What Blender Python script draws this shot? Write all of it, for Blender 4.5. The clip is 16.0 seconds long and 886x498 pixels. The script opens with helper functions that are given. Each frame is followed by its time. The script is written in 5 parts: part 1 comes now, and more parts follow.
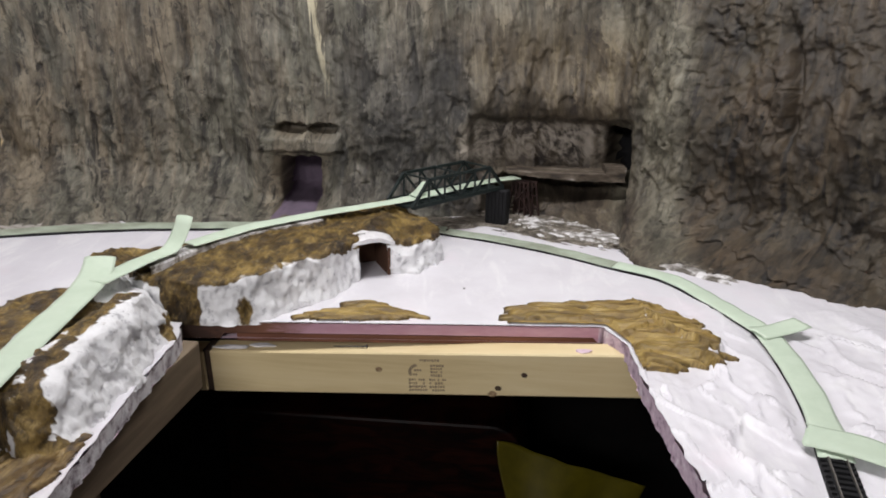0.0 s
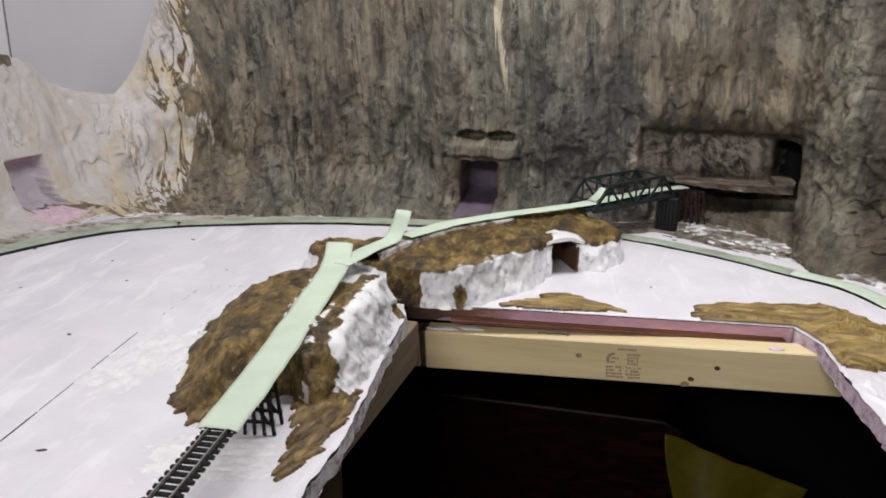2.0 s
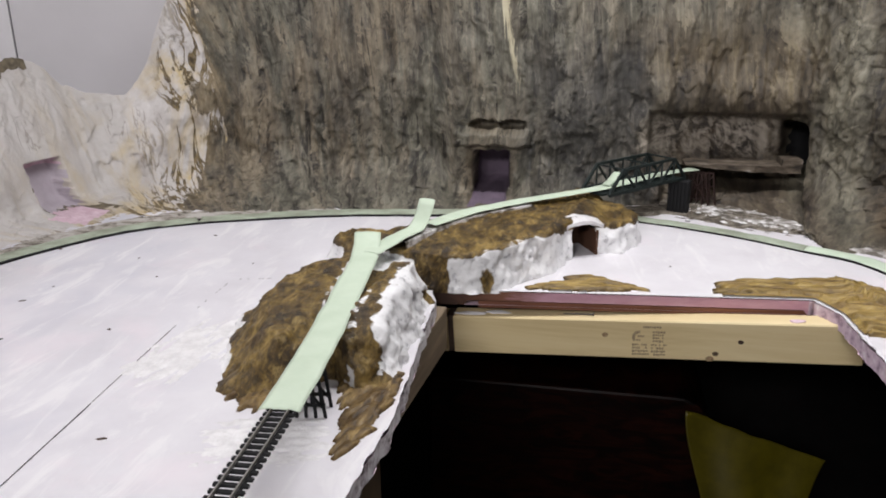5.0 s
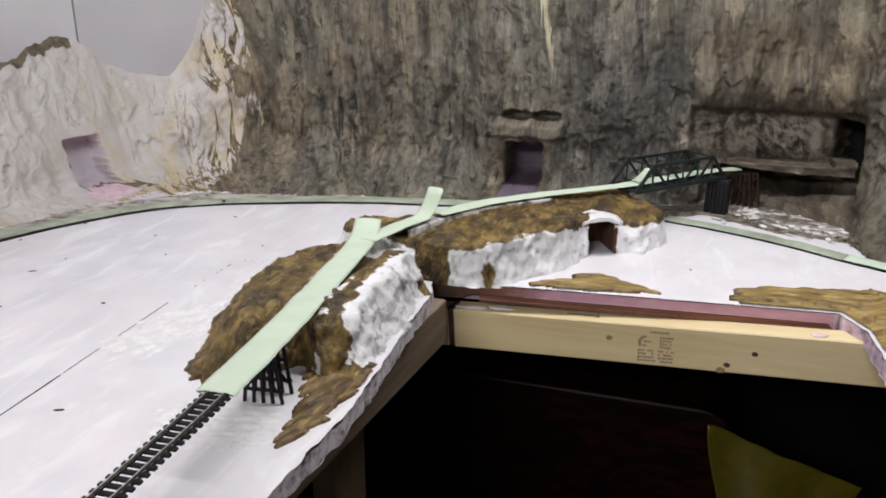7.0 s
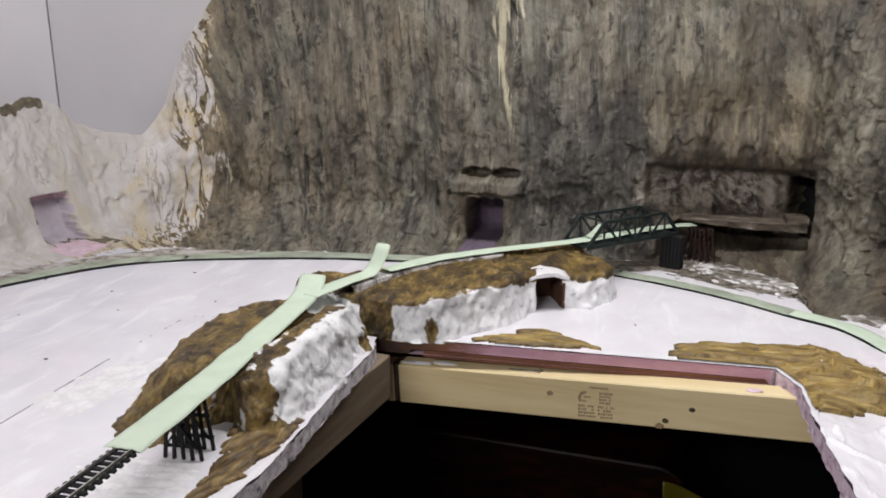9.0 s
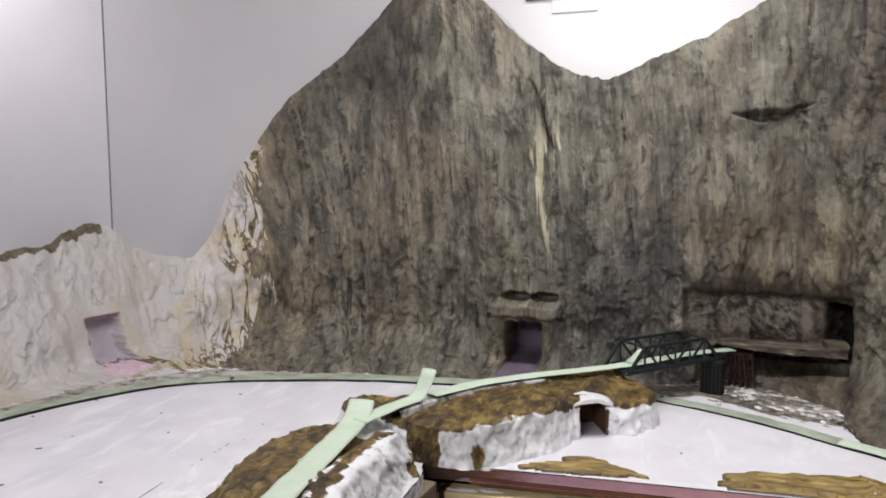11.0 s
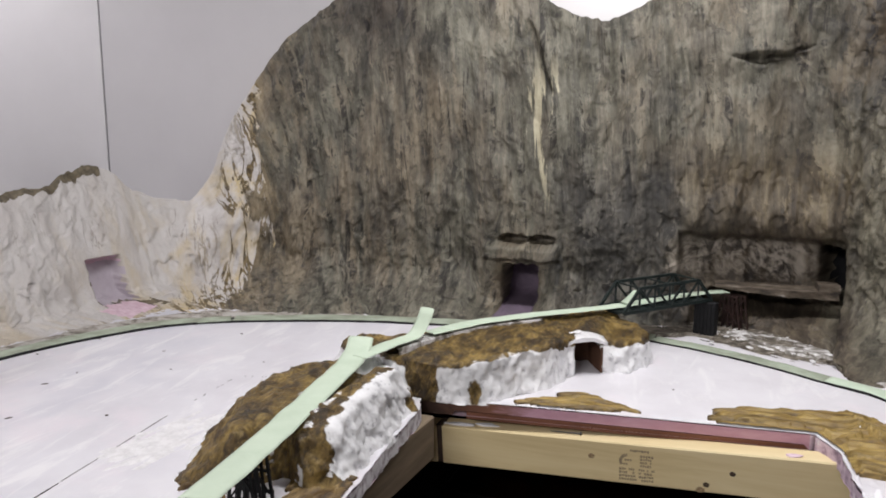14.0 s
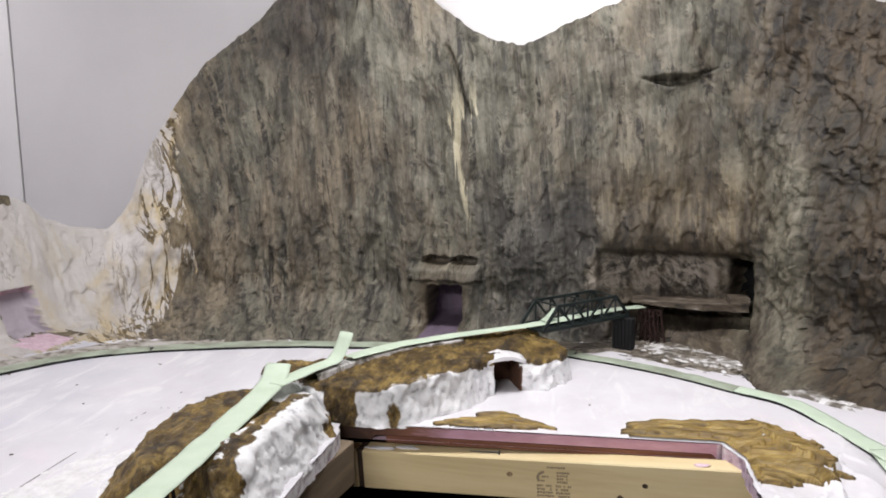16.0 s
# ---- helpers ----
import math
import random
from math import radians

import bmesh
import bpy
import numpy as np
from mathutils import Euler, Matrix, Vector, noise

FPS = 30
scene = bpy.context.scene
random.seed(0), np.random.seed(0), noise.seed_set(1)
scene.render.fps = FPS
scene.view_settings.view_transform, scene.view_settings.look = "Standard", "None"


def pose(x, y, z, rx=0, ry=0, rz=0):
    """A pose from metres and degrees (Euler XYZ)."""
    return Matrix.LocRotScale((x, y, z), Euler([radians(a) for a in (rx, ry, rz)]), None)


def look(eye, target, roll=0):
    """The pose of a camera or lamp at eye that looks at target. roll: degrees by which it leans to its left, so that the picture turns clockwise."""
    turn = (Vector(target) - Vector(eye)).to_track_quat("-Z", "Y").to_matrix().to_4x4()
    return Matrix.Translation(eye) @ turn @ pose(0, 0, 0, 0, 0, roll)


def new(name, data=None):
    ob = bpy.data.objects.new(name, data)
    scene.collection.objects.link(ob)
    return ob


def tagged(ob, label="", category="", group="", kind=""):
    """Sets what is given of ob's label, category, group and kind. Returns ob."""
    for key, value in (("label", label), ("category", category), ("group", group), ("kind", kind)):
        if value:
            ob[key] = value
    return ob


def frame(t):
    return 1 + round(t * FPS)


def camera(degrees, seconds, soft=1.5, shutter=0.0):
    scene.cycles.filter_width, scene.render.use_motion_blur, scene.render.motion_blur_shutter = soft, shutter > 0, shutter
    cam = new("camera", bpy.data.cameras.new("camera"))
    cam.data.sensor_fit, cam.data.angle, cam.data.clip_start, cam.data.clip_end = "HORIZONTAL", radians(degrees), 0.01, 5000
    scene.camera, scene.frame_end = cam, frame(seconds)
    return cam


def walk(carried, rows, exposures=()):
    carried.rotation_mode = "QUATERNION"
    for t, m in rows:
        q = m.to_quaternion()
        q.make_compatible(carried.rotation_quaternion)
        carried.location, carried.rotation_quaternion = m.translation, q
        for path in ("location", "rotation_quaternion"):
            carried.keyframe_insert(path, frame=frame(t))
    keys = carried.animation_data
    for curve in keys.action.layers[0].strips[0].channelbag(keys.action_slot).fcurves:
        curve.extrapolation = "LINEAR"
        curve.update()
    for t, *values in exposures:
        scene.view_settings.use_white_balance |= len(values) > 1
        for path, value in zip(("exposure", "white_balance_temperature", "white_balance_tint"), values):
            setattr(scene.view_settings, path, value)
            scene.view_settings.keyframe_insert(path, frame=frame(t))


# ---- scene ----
cam = camera(59.3, 16.0, 1.8)
PATH = [
    (0, (0.368, 0.262, 1.43), (0.193, 2.153, 0.8), 1.0),
    (0.5, (0.368, 0.221, 1.434), (0.08, 2.118, 0.87), 0.2),
    (1, (0.348, 0.198, 1.439), (-0.014, 2.086, 0.889), 0.6),
    (1.5, (0.295, 0.178, 1.44), (-0.105, 2.046, 0.847), 0.6),
    (2, (0.225, 0.124, 1.441), (-0.187, 1.984, 0.833), 1.1),
    (2.5, (0.174, 0.068, 1.444), (-0.239, 1.926, 0.827), 0.9),
    (3, (0.151, 0.045, 1.447), (-0.272, 1.913, 0.871), 1.4),
    (3.5, (0.158, 0.048, 1.448), (-0.289, 1.922, 0.912), 1.2),
    (4, (0.176, 0.064, 1.444), (-0.228, 1.942, 0.885), 0.1),
    (4.2, (0.177, 0.071, 1.444), (-0.208, 1.947, 0.87), -0.3),
    (6.5, (0.228, 0.12, 1.418), (-0.26, 1.947, 0.767), -0.7),
    (7, (0.287, 0.15, 1.418), (-0.303, 1.953, 0.785), 0.2),
    (7.5, (0.352, 0.169, 1.42), (-0.28, 1.969, 0.818), -0.5),
    (8, (0.379, 0.176, 1.418), (-0.238, 1.995, 0.862), -0.5),
    (10.3, (0.347, 0.131, 1.439), (-0.265, 1.977, 0.974), 0.4),
    (10.5, (0.34, 0.126, 1.44), (-0.305, 1.967, 1.002), 0.2),
    (11, (0.356, 0.119, 1.453), (-0.33, 1.985, 1.24), -0.0),
    (11.5, (0.363, 0.105, 1.453), (-0.324, 1.972, 1.244), 1.2),
    (12, (0.363, 0.103, 1.448), (-0.379, 1.943, 1.191), 0.8),
    (12.5, (0.357, 0.099, 1.445), (-0.415, 1.921, 1.157), 0.5),
    (13, (0.354, 0.095, 1.447), (-0.415, 1.917, 1.15), 0.3),
    (13.5, (0.352, 0.102, 1.439), (-0.382, 1.933, 1.112), 0.3),
    (14, (0.359, 0.106, 1.439), (-0.314, 1.959, 1.098), 0.2),
    (14.5, (0.358, 0.128, 1.434), (-0.273, 1.998, 1.107), 0.0),
    (15, (0.376, 0.114, 1.445), (-0.233, 1.998, 1.162), -0.3),
    (15.5, (0.387, 0.106, 1.446), (-0.194, 2.0, 1.17), -0.3),
    (16, (0.4, 0.111, 1.446), (-0.132, 2.017, 1.154), -0.5),
]
walk(cam, [(t, look(eye, target, roll)) for t, eye, target, roll in PATH],
     ((0, -0.24), (3.5, -0.2), (7, -0.17), (11, -0.26), (12.5, -0.26), (14.5, -0.18), (16, -0.04)))

# ---- world, light, exposure ----
world = bpy.data.worlds.new("room_dark")
scene.world = world
world.use_nodes = True
world.node_tree.nodes["Background"].inputs[0].default_value = (0.9, 0.95, 1.0, 1)
world.node_tree.nodes["Background"].inputs[1].default_value = 0.006


def lamp(name, at, target, size, size_y, watts, color):
    data = bpy.data.lights.new(name, "AREA")
    data.shape, data.size, data.size_y, data.energy, data.color = "RECTANGLE", size, size_y, watts, color
    ob = new(name, data)
    ob.matrix_world = look(at, target)
    return ob


lamp("ceiling_tube_light", (-2.0, 1.62, 2.44), (-1.98, 1.63, 1.0), 0.3, 0.7, 12.5, (1.0, 0.97, 0.99))
lamp("ceiling_tube_light", (0.32, 1.32, 2.44), (0.32, 1.32, 1.0), 1.0, 0.15, 23.5, (1.0, 0.98, 0.99))
lamp("ceiling_tube_light", (-0.35, -1.65, 2.40), (-0.28, -0.85, 1.0), 1.2, 0.3, 55, (1.0, 0.97, 0.97))

# ---- materials ----
def mat(name):
    m = bpy.data.materials.new(name)
    m.use_nodes = True
    nt = m.node_tree
    return m, nt, nt.nodes["Principled BSDF"]


def node(nt, kind, **kw):
    n = nt.nodes.new(kind)
    for k, v in kw.items():
        n.inputs[k.replace("_", " ")].default_value = v
    return n


def coords(nt, scale=(1, 1, 1), rot=(0, 0, 0)):
    tc = nt.nodes.new("ShaderNodeTexCoord")
    mp = nt.nodes.new("ShaderNodeMapping")
    mp.inputs["Scale"].default_value = scale
    mp.inputs["Rotation"].default_value = rot
    nt.links.new(tc.outputs["Object"], mp.inputs["Vector"])
    return mp.outputs["Vector"]


def flow(nt, scale):
    """Coordinates that run along and up the rock face, in metres."""
    at = nt.nodes.new("ShaderNodeAttribute")
    at.attribute_name = "flow"
    mp = nt.nodes.new("ShaderNodeMapping")
    mp.inputs["Scale"].default_value = scale
    nt.links.new(at.outputs["Vector"], mp.inputs["Vector"])
    return mp.outputs["Vector"]


def noise_tex(nt, vec, scale, detail=5.0, rough=0.6, distort=0.0):
    n = node(nt, "ShaderNodeTexNoise", Scale=scale, Detail=detail, Roughness=rough, Distortion=distort)
    nt.links.new(vec, n.inputs["Vector"])
    return n.outputs["Fac"]


def ramp(nt, fac, stops):
    r = nt.nodes.new("ShaderNodeValToRGB")
    els = r.color_ramp.elements
    while len(els) < len(stops):
        els.new(0.5)
    for e, (p, c) in zip(els, stops):
        e.position, e.color = p, (*c, 1) if len(c) == 3 else c
    nt.links.new(fac, r.inputs["Fac"])
    return r.outputs["Color"]


def mix(nt, fac, a, b, mode="MIX"):
    m = nt.nodes.new("ShaderNodeMix")
    m.data_type, m.blend_type = "RGBA", mode
    for sock, val in ((m.inputs[0], fac), (m.inputs[6], a), (m.inputs[7], b)):
        if isinstance(val, bpy.types.NodeSocket):
            nt.links.new(val, sock)
        elif isinstance(val, (int, float)):
            sock.default_value = val
        else:
            sock.default_value = (*val, 1)
    return m.outputs[2]


def bump(nt, bsdf, height, strength, dist=0.002, after=None):
    b = node(nt, "ShaderNodeBump", Strength=strength, Distance=dist)
    nt.links.new(height, b.inputs["Height"])
    if after is not None:
        nt.links.new(after, b.inputs["Normal"])
    nt.links.new(b.outputs["Normal"], bsdf.inputs["Normal"])
    return b.outputs["Normal"]


def grained(name, stops, scale, stretch=(1, 1, 1), rough=0.7, strength=0.4, dist=0.002, detail=6, distort=0.0, metal=0.0, blot=None, blot_scale=3.0):
    m, nt, b = mat(name)
    v = coords(nt, stretch)
    n1 = noise_tex(nt, v, scale, detail, 0.65, distort)
    col = ramp(nt, n1, stops)
    if blot:
        n2 = noise_tex(nt, coords(nt), blot_scale, 4, 0.6)
        f = ramp(nt, n2, ((0.42, (0, 0, 0)), (0.62, (1, 1, 1))))
        col = mix(nt, f, col, mix(nt, 1.0, col, blot, "MULTIPLY"))
    nt.links.new(col, b.inputs["Base Color"])
    b.inputs["Roughness"].default_value = rough
    b.inputs["Metallic"].default_value = metal
    if strength:
        bump(nt, b, n1, strength, dist)
    return m


def separate_xyz(nt):
    tc = nt.nodes.new("ShaderNodeTexCoord")
    s = nt.nodes.new("ShaderNodeSeparateXYZ")
    nt.links.new(tc.outputs["Object"], s.inputs[0])
    return s.outputs


def maths(nt, op, a, b=0.0, clamp=False):
    n = nt.nodes.new("ShaderNodeMath")
    n.operation, n.use_clamp = op, clamp
    for sock, val in zip(n.inputs, (a, b)):
        if isinstance(val, bpy.types.NodeSocket):
            nt.links.new(val, sock)
        else:
            sock.default_value = val
    return n.outputs[0]


def band(nt, v, lo, hi, soft):
    """1 where v lies between lo and hi."""
    up = node(nt, "ShaderNodeMapRange", From_Min=lo - soft, From_Max=lo + soft)
    dn = node(nt, "ShaderNodeMapRange", From_Min=hi + soft, From_Max=hi - soft)
    nt.links.new(v, up.inputs[0])
    nt.links.new(v, dn.inputs[0])
    return maths(nt, "MULTIPLY", up.outputs[0], dn.outputs[0])


def rock_material():
    """Grey-brown dry-brushed plaster, with white and ochre unpainted plaster toward the west end."""
    m, nt, b = mat("painted_rock")
    x, y, z = separate_xyz(nt)
    strand = noise_tex(nt, flow(nt, (1, 1, 0.09)), 60, 6, 0.66, 0.8)
    streak = noise_tex(nt, flow(nt, (1, 1, 0.13)), 26, 7, 0.64, 0.8)
    patch = noise_tex(nt, flow(nt, (1, 1, 0.6)), 12, 7, 0.64, 0.8)
    smear = noise_tex(nt, flow(nt, (1, 1, 0.75)), 26, 7, 0.66, 2.2)
    fine = noise_tex(nt, flow(nt, (1, 1, 0.42)), 120, 5, 0.66, 0.6)
    big = noise_tex(nt, coords(nt, (1, 1, 0.55)), 4.2, 4, 0.6, 0.5)
    # overlapping dabs of the brush, each with its own tone and hue
    warp = nt.nodes.new("ShaderNodeVectorMath")
    warp.operation = "ADD"
    nt.links.new(flow(nt, (1, 1, 0.34)), warp.inputs[0])
    shift = nt.nodes.new("ShaderNodeCombineXYZ")
    nt.links.new(maths(nt, "MULTIPLY", maths(nt, "SUBTRACT", smear, 0.5), 0.07), shift.inputs[0])
    nt.links.new(maths(nt, "MULTIPLY", maths(nt, "SUBTRACT", fine, 0.5), 0.05), shift.inputs[2])
    nt.links.new(shift.outputs[0], warp.inputs[1])
    cell = node(nt, "ShaderNodeTexVoronoi", Scale=38.0)
    nt.links.new(warp.outputs[0], cell.inputs["Vector"])
    rand = nt.nodes.new("ShaderNodeSeparateXYZ")
    nt.links.new(cell.outputs["Color"], rand.inputs[0])
    dab, hue = rand.outputs[0], rand.outputs[1]
    # long brush strands above, short turning smears near the foot and on the east mass
    upper = maths(nt, "ADD", maths(nt, "MULTIPLY", strand, 0.24), maths(nt, "ADD", maths(nt, "MULTIPLY", streak, 0.22), maths(nt, "MULTIPLY", smear, 0.14)))
    lower = maths(nt, "ADD", maths(nt, "MULTIPLY", smear, 0.42), maths(nt, "MULTIPLY", streak, 0.18))
    zone = node(nt, "ShaderNodeMapRange", From_Min=1.30, From_Max=1.12, To_Max=0.8)
    nt.links.new(maths(nt, "ADD", z, maths(nt, "MULTIPLY", maths(nt, "SUBTRACT", patch, 0.5), 0.5)), zone.inputs[0])
    zone_e = node(nt, "ShaderNodeMapRange", From_Min=0.45, From_Max=0.65, To_Max=0.8)
    nt.links.new(x, zone_e.inputs[0])
    low = maths(nt, "MAXIMUM", zone.outputs[0], zone_e.outputs[0])
    both = nt.nodes.new("ShaderNodeMix")
    nt.links.new(low, both.inputs[0])
    nt.links.new(upper, both.inputs[2])
    nt.links.new(lower, both.inputs[3])
    tone = maths(nt, "ADD", both.outputs[0], maths(nt, "ADD", maths(nt, "ADD", maths(nt, "MULTIPLY", patch, 0.22), maths(nt, "MULTIPLY", fine, 0.14)), maths(nt, "MULTIPLY", maths(nt, "SUBTRACT", dab, 0.26), 0.085)))
    grey = ramp(nt, tone, ((0.41, (0.030, 0.025, 0.018)), (0.465, (0.080, 0.069, 0.051)), (0.52, (0.130, 0.115, 0.087)), (0.585, (0.205, 0.184, 0.140))))
    olive = ramp(nt, tone, ((0.41, (0.021, 0.019, 0.014)), (0.465, (0.070, 0.065, 0.048)), (0.52, (0.125, 0.117, 0.089)), (0.585, (0.20, 0.189, 0.146))))
    brown = ramp(nt, tone, ((0.41, (0.030, 0.021, 0.013)), (0.465, (0.092, 0.070, 0.045)), (0.52, (0.150, 0.120, 0.081)), (0.585, (0.23, 0.190, 0.131))))
    green = ramp(nt, maths(nt, "ADD", maths(nt, "ADD", big, maths(nt, "MULTIPLY", maths(nt, "SUBTRACT", hue, 0.5), 0.22)), maths(nt, "MULTIPLY", maths(nt, "SUBTRACT", streak, 0.5), 0.5)), ((0.42, (1, 1, 1)), (0.58, (0, 0, 0))))
    col = mix(nt, green, grey, olive)
    side = node(nt, "ShaderNodeMapRange", From_Min=-0.15, From_Max=-0.62, To_Min=0.0, To_Max=0.075)
    nt.links.new(x, side.inputs[0])
    warm = maths(nt, "ADD", maths(nt, "ADD", maths(nt, "MULTIPLY", big, 0.55), maths(nt, "MULTIPLY", streak, 0.45)), maths(nt, "ADD", side.outputs[0], maths(nt, "MULTIPLY", maths(nt, "SUBTRACT", dab, 0.5), 0.10)))
    col = mix(nt, ramp(nt, warm, ((0.53, (0, 0, 0)), (0.68, (0.85, 0.85, 0.85)))), col, brown)
    # pale and dark strands of the dry brush
    some = ramp(nt, patch, ((0.42, (0.15, 0.15, 0.15)), (0.62, (0.75, 0.75, 0.75))))
    thin = noise_tex(nt, flow(nt, (1, 1, 0.10)), 85, 5, 0.64, 1.3)
    pale_line = mix(nt, 1.0, ramp(nt, thin, ((0.60, (0, 0, 0)), (0.69, (0.9, 0.9, 0.9)))), some, "MULTIPLY")
    col = mix(nt, pale_line, col, (0.31, 0.282, 0.216))
    dark_n = noise_tex(nt, flow(nt, (1, 1, 0.09)), 52, 5, 0.62, 0.9)
    dark_line = mix(nt, 1.0, ramp(nt, dark_n, ((0.385, (0.95, 0.95, 0.95)), (0.44, (0, 0, 0)))), ramp(nt, smear, ((0.46, (1, 1, 1)), (0.56, (0.05, 0.05, 0.05)))), "MULTIPLY")
    col = mix(nt, dark_line, col, (0.020, 0.016, 0.012))
    # the pillar beside the cave is brushed pale olive grey
    column = maths(nt, "MULTIPLY", band(nt, maths(nt, "ADD", x, maths(nt, "MULTIPLY", maths(nt, "SUBTRACT", patch, 0.5), 0.10)), 0.575, 0.675, 0.02), band(nt, z, 1.0, 1.42, 0.06))
    col = mix(nt, maths(nt, "MULTIPLY", column, 0.65), col, ramp(nt, tone, ((0.40, (0.035, 0.031, 0.021)), (0.48, (0.105, 0.096, 0.068)), (0.60, (0.23, 0.215, 0.16)))))
    # short cracks and pits
    cr = noise_tex(nt, flow(nt, (0.6, 1, 1)), 40, 4, 0.55, 1.4)
    crack = ramp(nt, cr, ((0.482, (0, 0, 0)), (0.493, (1, 1, 1)), (0.499, (1, 1, 1)), (0.510, (0, 0, 0))))
    keep = ramp(nt, maths(nt, "ADD", maths(nt, "MULTIPLY", noise_tex(nt, flow(nt, (1, 1, 1)), 27, 3), 1.0), maths(nt, "MULTIPLY", low, 0.05)), ((0.55, (0, 0, 0)), (0.62, (0.9, 0.9, 0.9))))
    crack = mix(nt, 1.0, crack, keep, "MULTIPLY")
    col = mix(nt, crack, col, (0.020, 0.016, 0.012))
    col = mix(nt, ramp(nt, fine, ((0.30, (0.7, 0.7, 0.7)), (0.37, (0, 0, 0)))), col, (0.025, 0.020, 0.014))
    # the east mass is a darker umber, its turned-away shade put into the paint too
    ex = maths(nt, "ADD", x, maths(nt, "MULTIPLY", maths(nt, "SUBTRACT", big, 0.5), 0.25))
    umber_shade = node(nt, "ShaderNodeMapRange", From_Min=0.44, From_Max=0.66)
    nt.links.new(ex, umber_shade.inputs[0])
    col = mix(nt, maths(nt, "MULTIPLY", umber_shade.outputs[0], maths(nt, "SUBTRACT", 1.0, maths(nt, "MULTIPLY", column, 0.85))), col, mix(nt, 1.0, col, (0.35, 0.29, 0.23), "MULTIPLY"))
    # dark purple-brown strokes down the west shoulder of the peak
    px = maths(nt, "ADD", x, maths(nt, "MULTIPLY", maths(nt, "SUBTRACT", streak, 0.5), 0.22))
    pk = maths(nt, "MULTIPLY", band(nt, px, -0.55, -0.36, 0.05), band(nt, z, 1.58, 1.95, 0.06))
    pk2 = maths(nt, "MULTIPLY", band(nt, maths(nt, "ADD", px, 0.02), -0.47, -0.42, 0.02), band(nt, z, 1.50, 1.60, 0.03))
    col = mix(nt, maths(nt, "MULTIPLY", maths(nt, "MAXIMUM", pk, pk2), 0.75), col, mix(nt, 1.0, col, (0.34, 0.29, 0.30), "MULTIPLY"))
    # brown stain plus overhang and recess shade, painted over the cave and doorway
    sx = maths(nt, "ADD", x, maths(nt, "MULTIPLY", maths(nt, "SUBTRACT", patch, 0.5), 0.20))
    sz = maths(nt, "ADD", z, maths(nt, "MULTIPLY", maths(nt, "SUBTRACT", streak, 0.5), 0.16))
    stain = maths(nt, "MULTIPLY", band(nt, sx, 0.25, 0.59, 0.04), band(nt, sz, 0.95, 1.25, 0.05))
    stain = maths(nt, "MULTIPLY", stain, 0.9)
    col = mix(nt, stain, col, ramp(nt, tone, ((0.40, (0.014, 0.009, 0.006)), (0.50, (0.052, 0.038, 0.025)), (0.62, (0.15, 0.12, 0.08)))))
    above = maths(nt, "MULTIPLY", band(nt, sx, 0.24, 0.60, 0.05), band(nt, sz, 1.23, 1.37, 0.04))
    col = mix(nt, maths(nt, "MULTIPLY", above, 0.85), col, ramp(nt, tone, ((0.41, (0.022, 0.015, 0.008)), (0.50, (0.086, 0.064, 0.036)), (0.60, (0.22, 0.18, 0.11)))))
    # darker area of colour between the doorway and the cave
    dark_area = maths(nt, "MULTIPLY", band(nt, sx, 0.02, 0.29, 0.06), band(nt, sz, 1.03, 1.33, 0.06))
    col = mix(nt, maths(nt, "MULTIPLY", dark_area, 0.85), col, ramp(nt, tone, ((0.41, (0.012, 0.011, 0.010)), (0.49, (0.032, 0.030, 0.027)), (0.60, (0.14, 0.13, 0.11)))))
    pale = maths(nt, "MULTIPLY", band(nt, sx, 0.27, 0.54, 0.02), band(nt, z, 1.10, 1.175, 0.012))
    pale = mix(nt, 1.0, pale, ramp(nt, maths(nt, "ADD", maths(nt, "MULTIPLY", cr, 0.5), maths(nt, "MULTIPLY", smear, 0.5)), ((0.44, (0, 0, 0)), (0.56, (0.85, 0.85, 0.85)))), "MULTIPLY")
    col = mix(nt, pale, col, (0.34, 0.30, 0.25))
    # cream run of paint down the middle of the face
    fork = maths(nt, "ABSOLUTE", maths(nt, "ADD", x, maths(nt, "ADD", maths(nt, "ADD", maths(nt, "MULTIPLY", maths(nt, "SUBTRACT", streak, 0.5), 0.14), maths(nt, "MULTIPLY", maths(nt, "SUBTRACT", z, 1.3), 0.10)), 0.022)))
    reach_r = maths(nt, "MULTIPLY", maths(nt, "MULTIPLY", maths(nt, "SUBTRACT", strand, 0.40), 0.16), maths(nt, "MULTIPLY", maths(nt, "SUBTRACT", z, 1.17), 3.6))
    run = maths(nt, "MULTIPLY", ramp(nt, maths(nt, "ADD", maths(nt, "MULTIPLY", maths(nt, "SUBTRACT", reach_r, fork), 30.0), 0.5), ((0.40, (0, 0, 0)), (0.60, (1, 1, 1)))), band(nt, z, 1.26, 1.53, 0.05))
    col = mix(nt, maths(nt, "MULTIPLY", run, 0.8), col, mix(nt, strand, (0.34, 0.30, 0.19), (0.60, 0.55, 0.40)))
    # plaster left white toward the west, with an ochre-brown band beside it
    wob = noise_tex(nt, flow(nt, (1, 1, 0.22)), 17, 6, 0.72, 0.8)
    edge = maths(nt, "ADD", x, maths(nt, "ADD", maths(nt, "ADD", maths(nt, "MULTIPLY", wob, 0.34), maths(nt, "MULTIPLY", z, 0.11)), 0.438))
    is_grey = ramp(nt, maths(nt, "ADD", edge, 0.5), ((0.494, (0, 0, 0)), (0.506, (1, 1, 1))))
    rust = ramp(nt, streak, ((0.38, (0.06, 0.040, 0.016)), (0.50, (0.17, 0.122, 0.06)), (0.62, (0.34, 0.27, 0.16))))
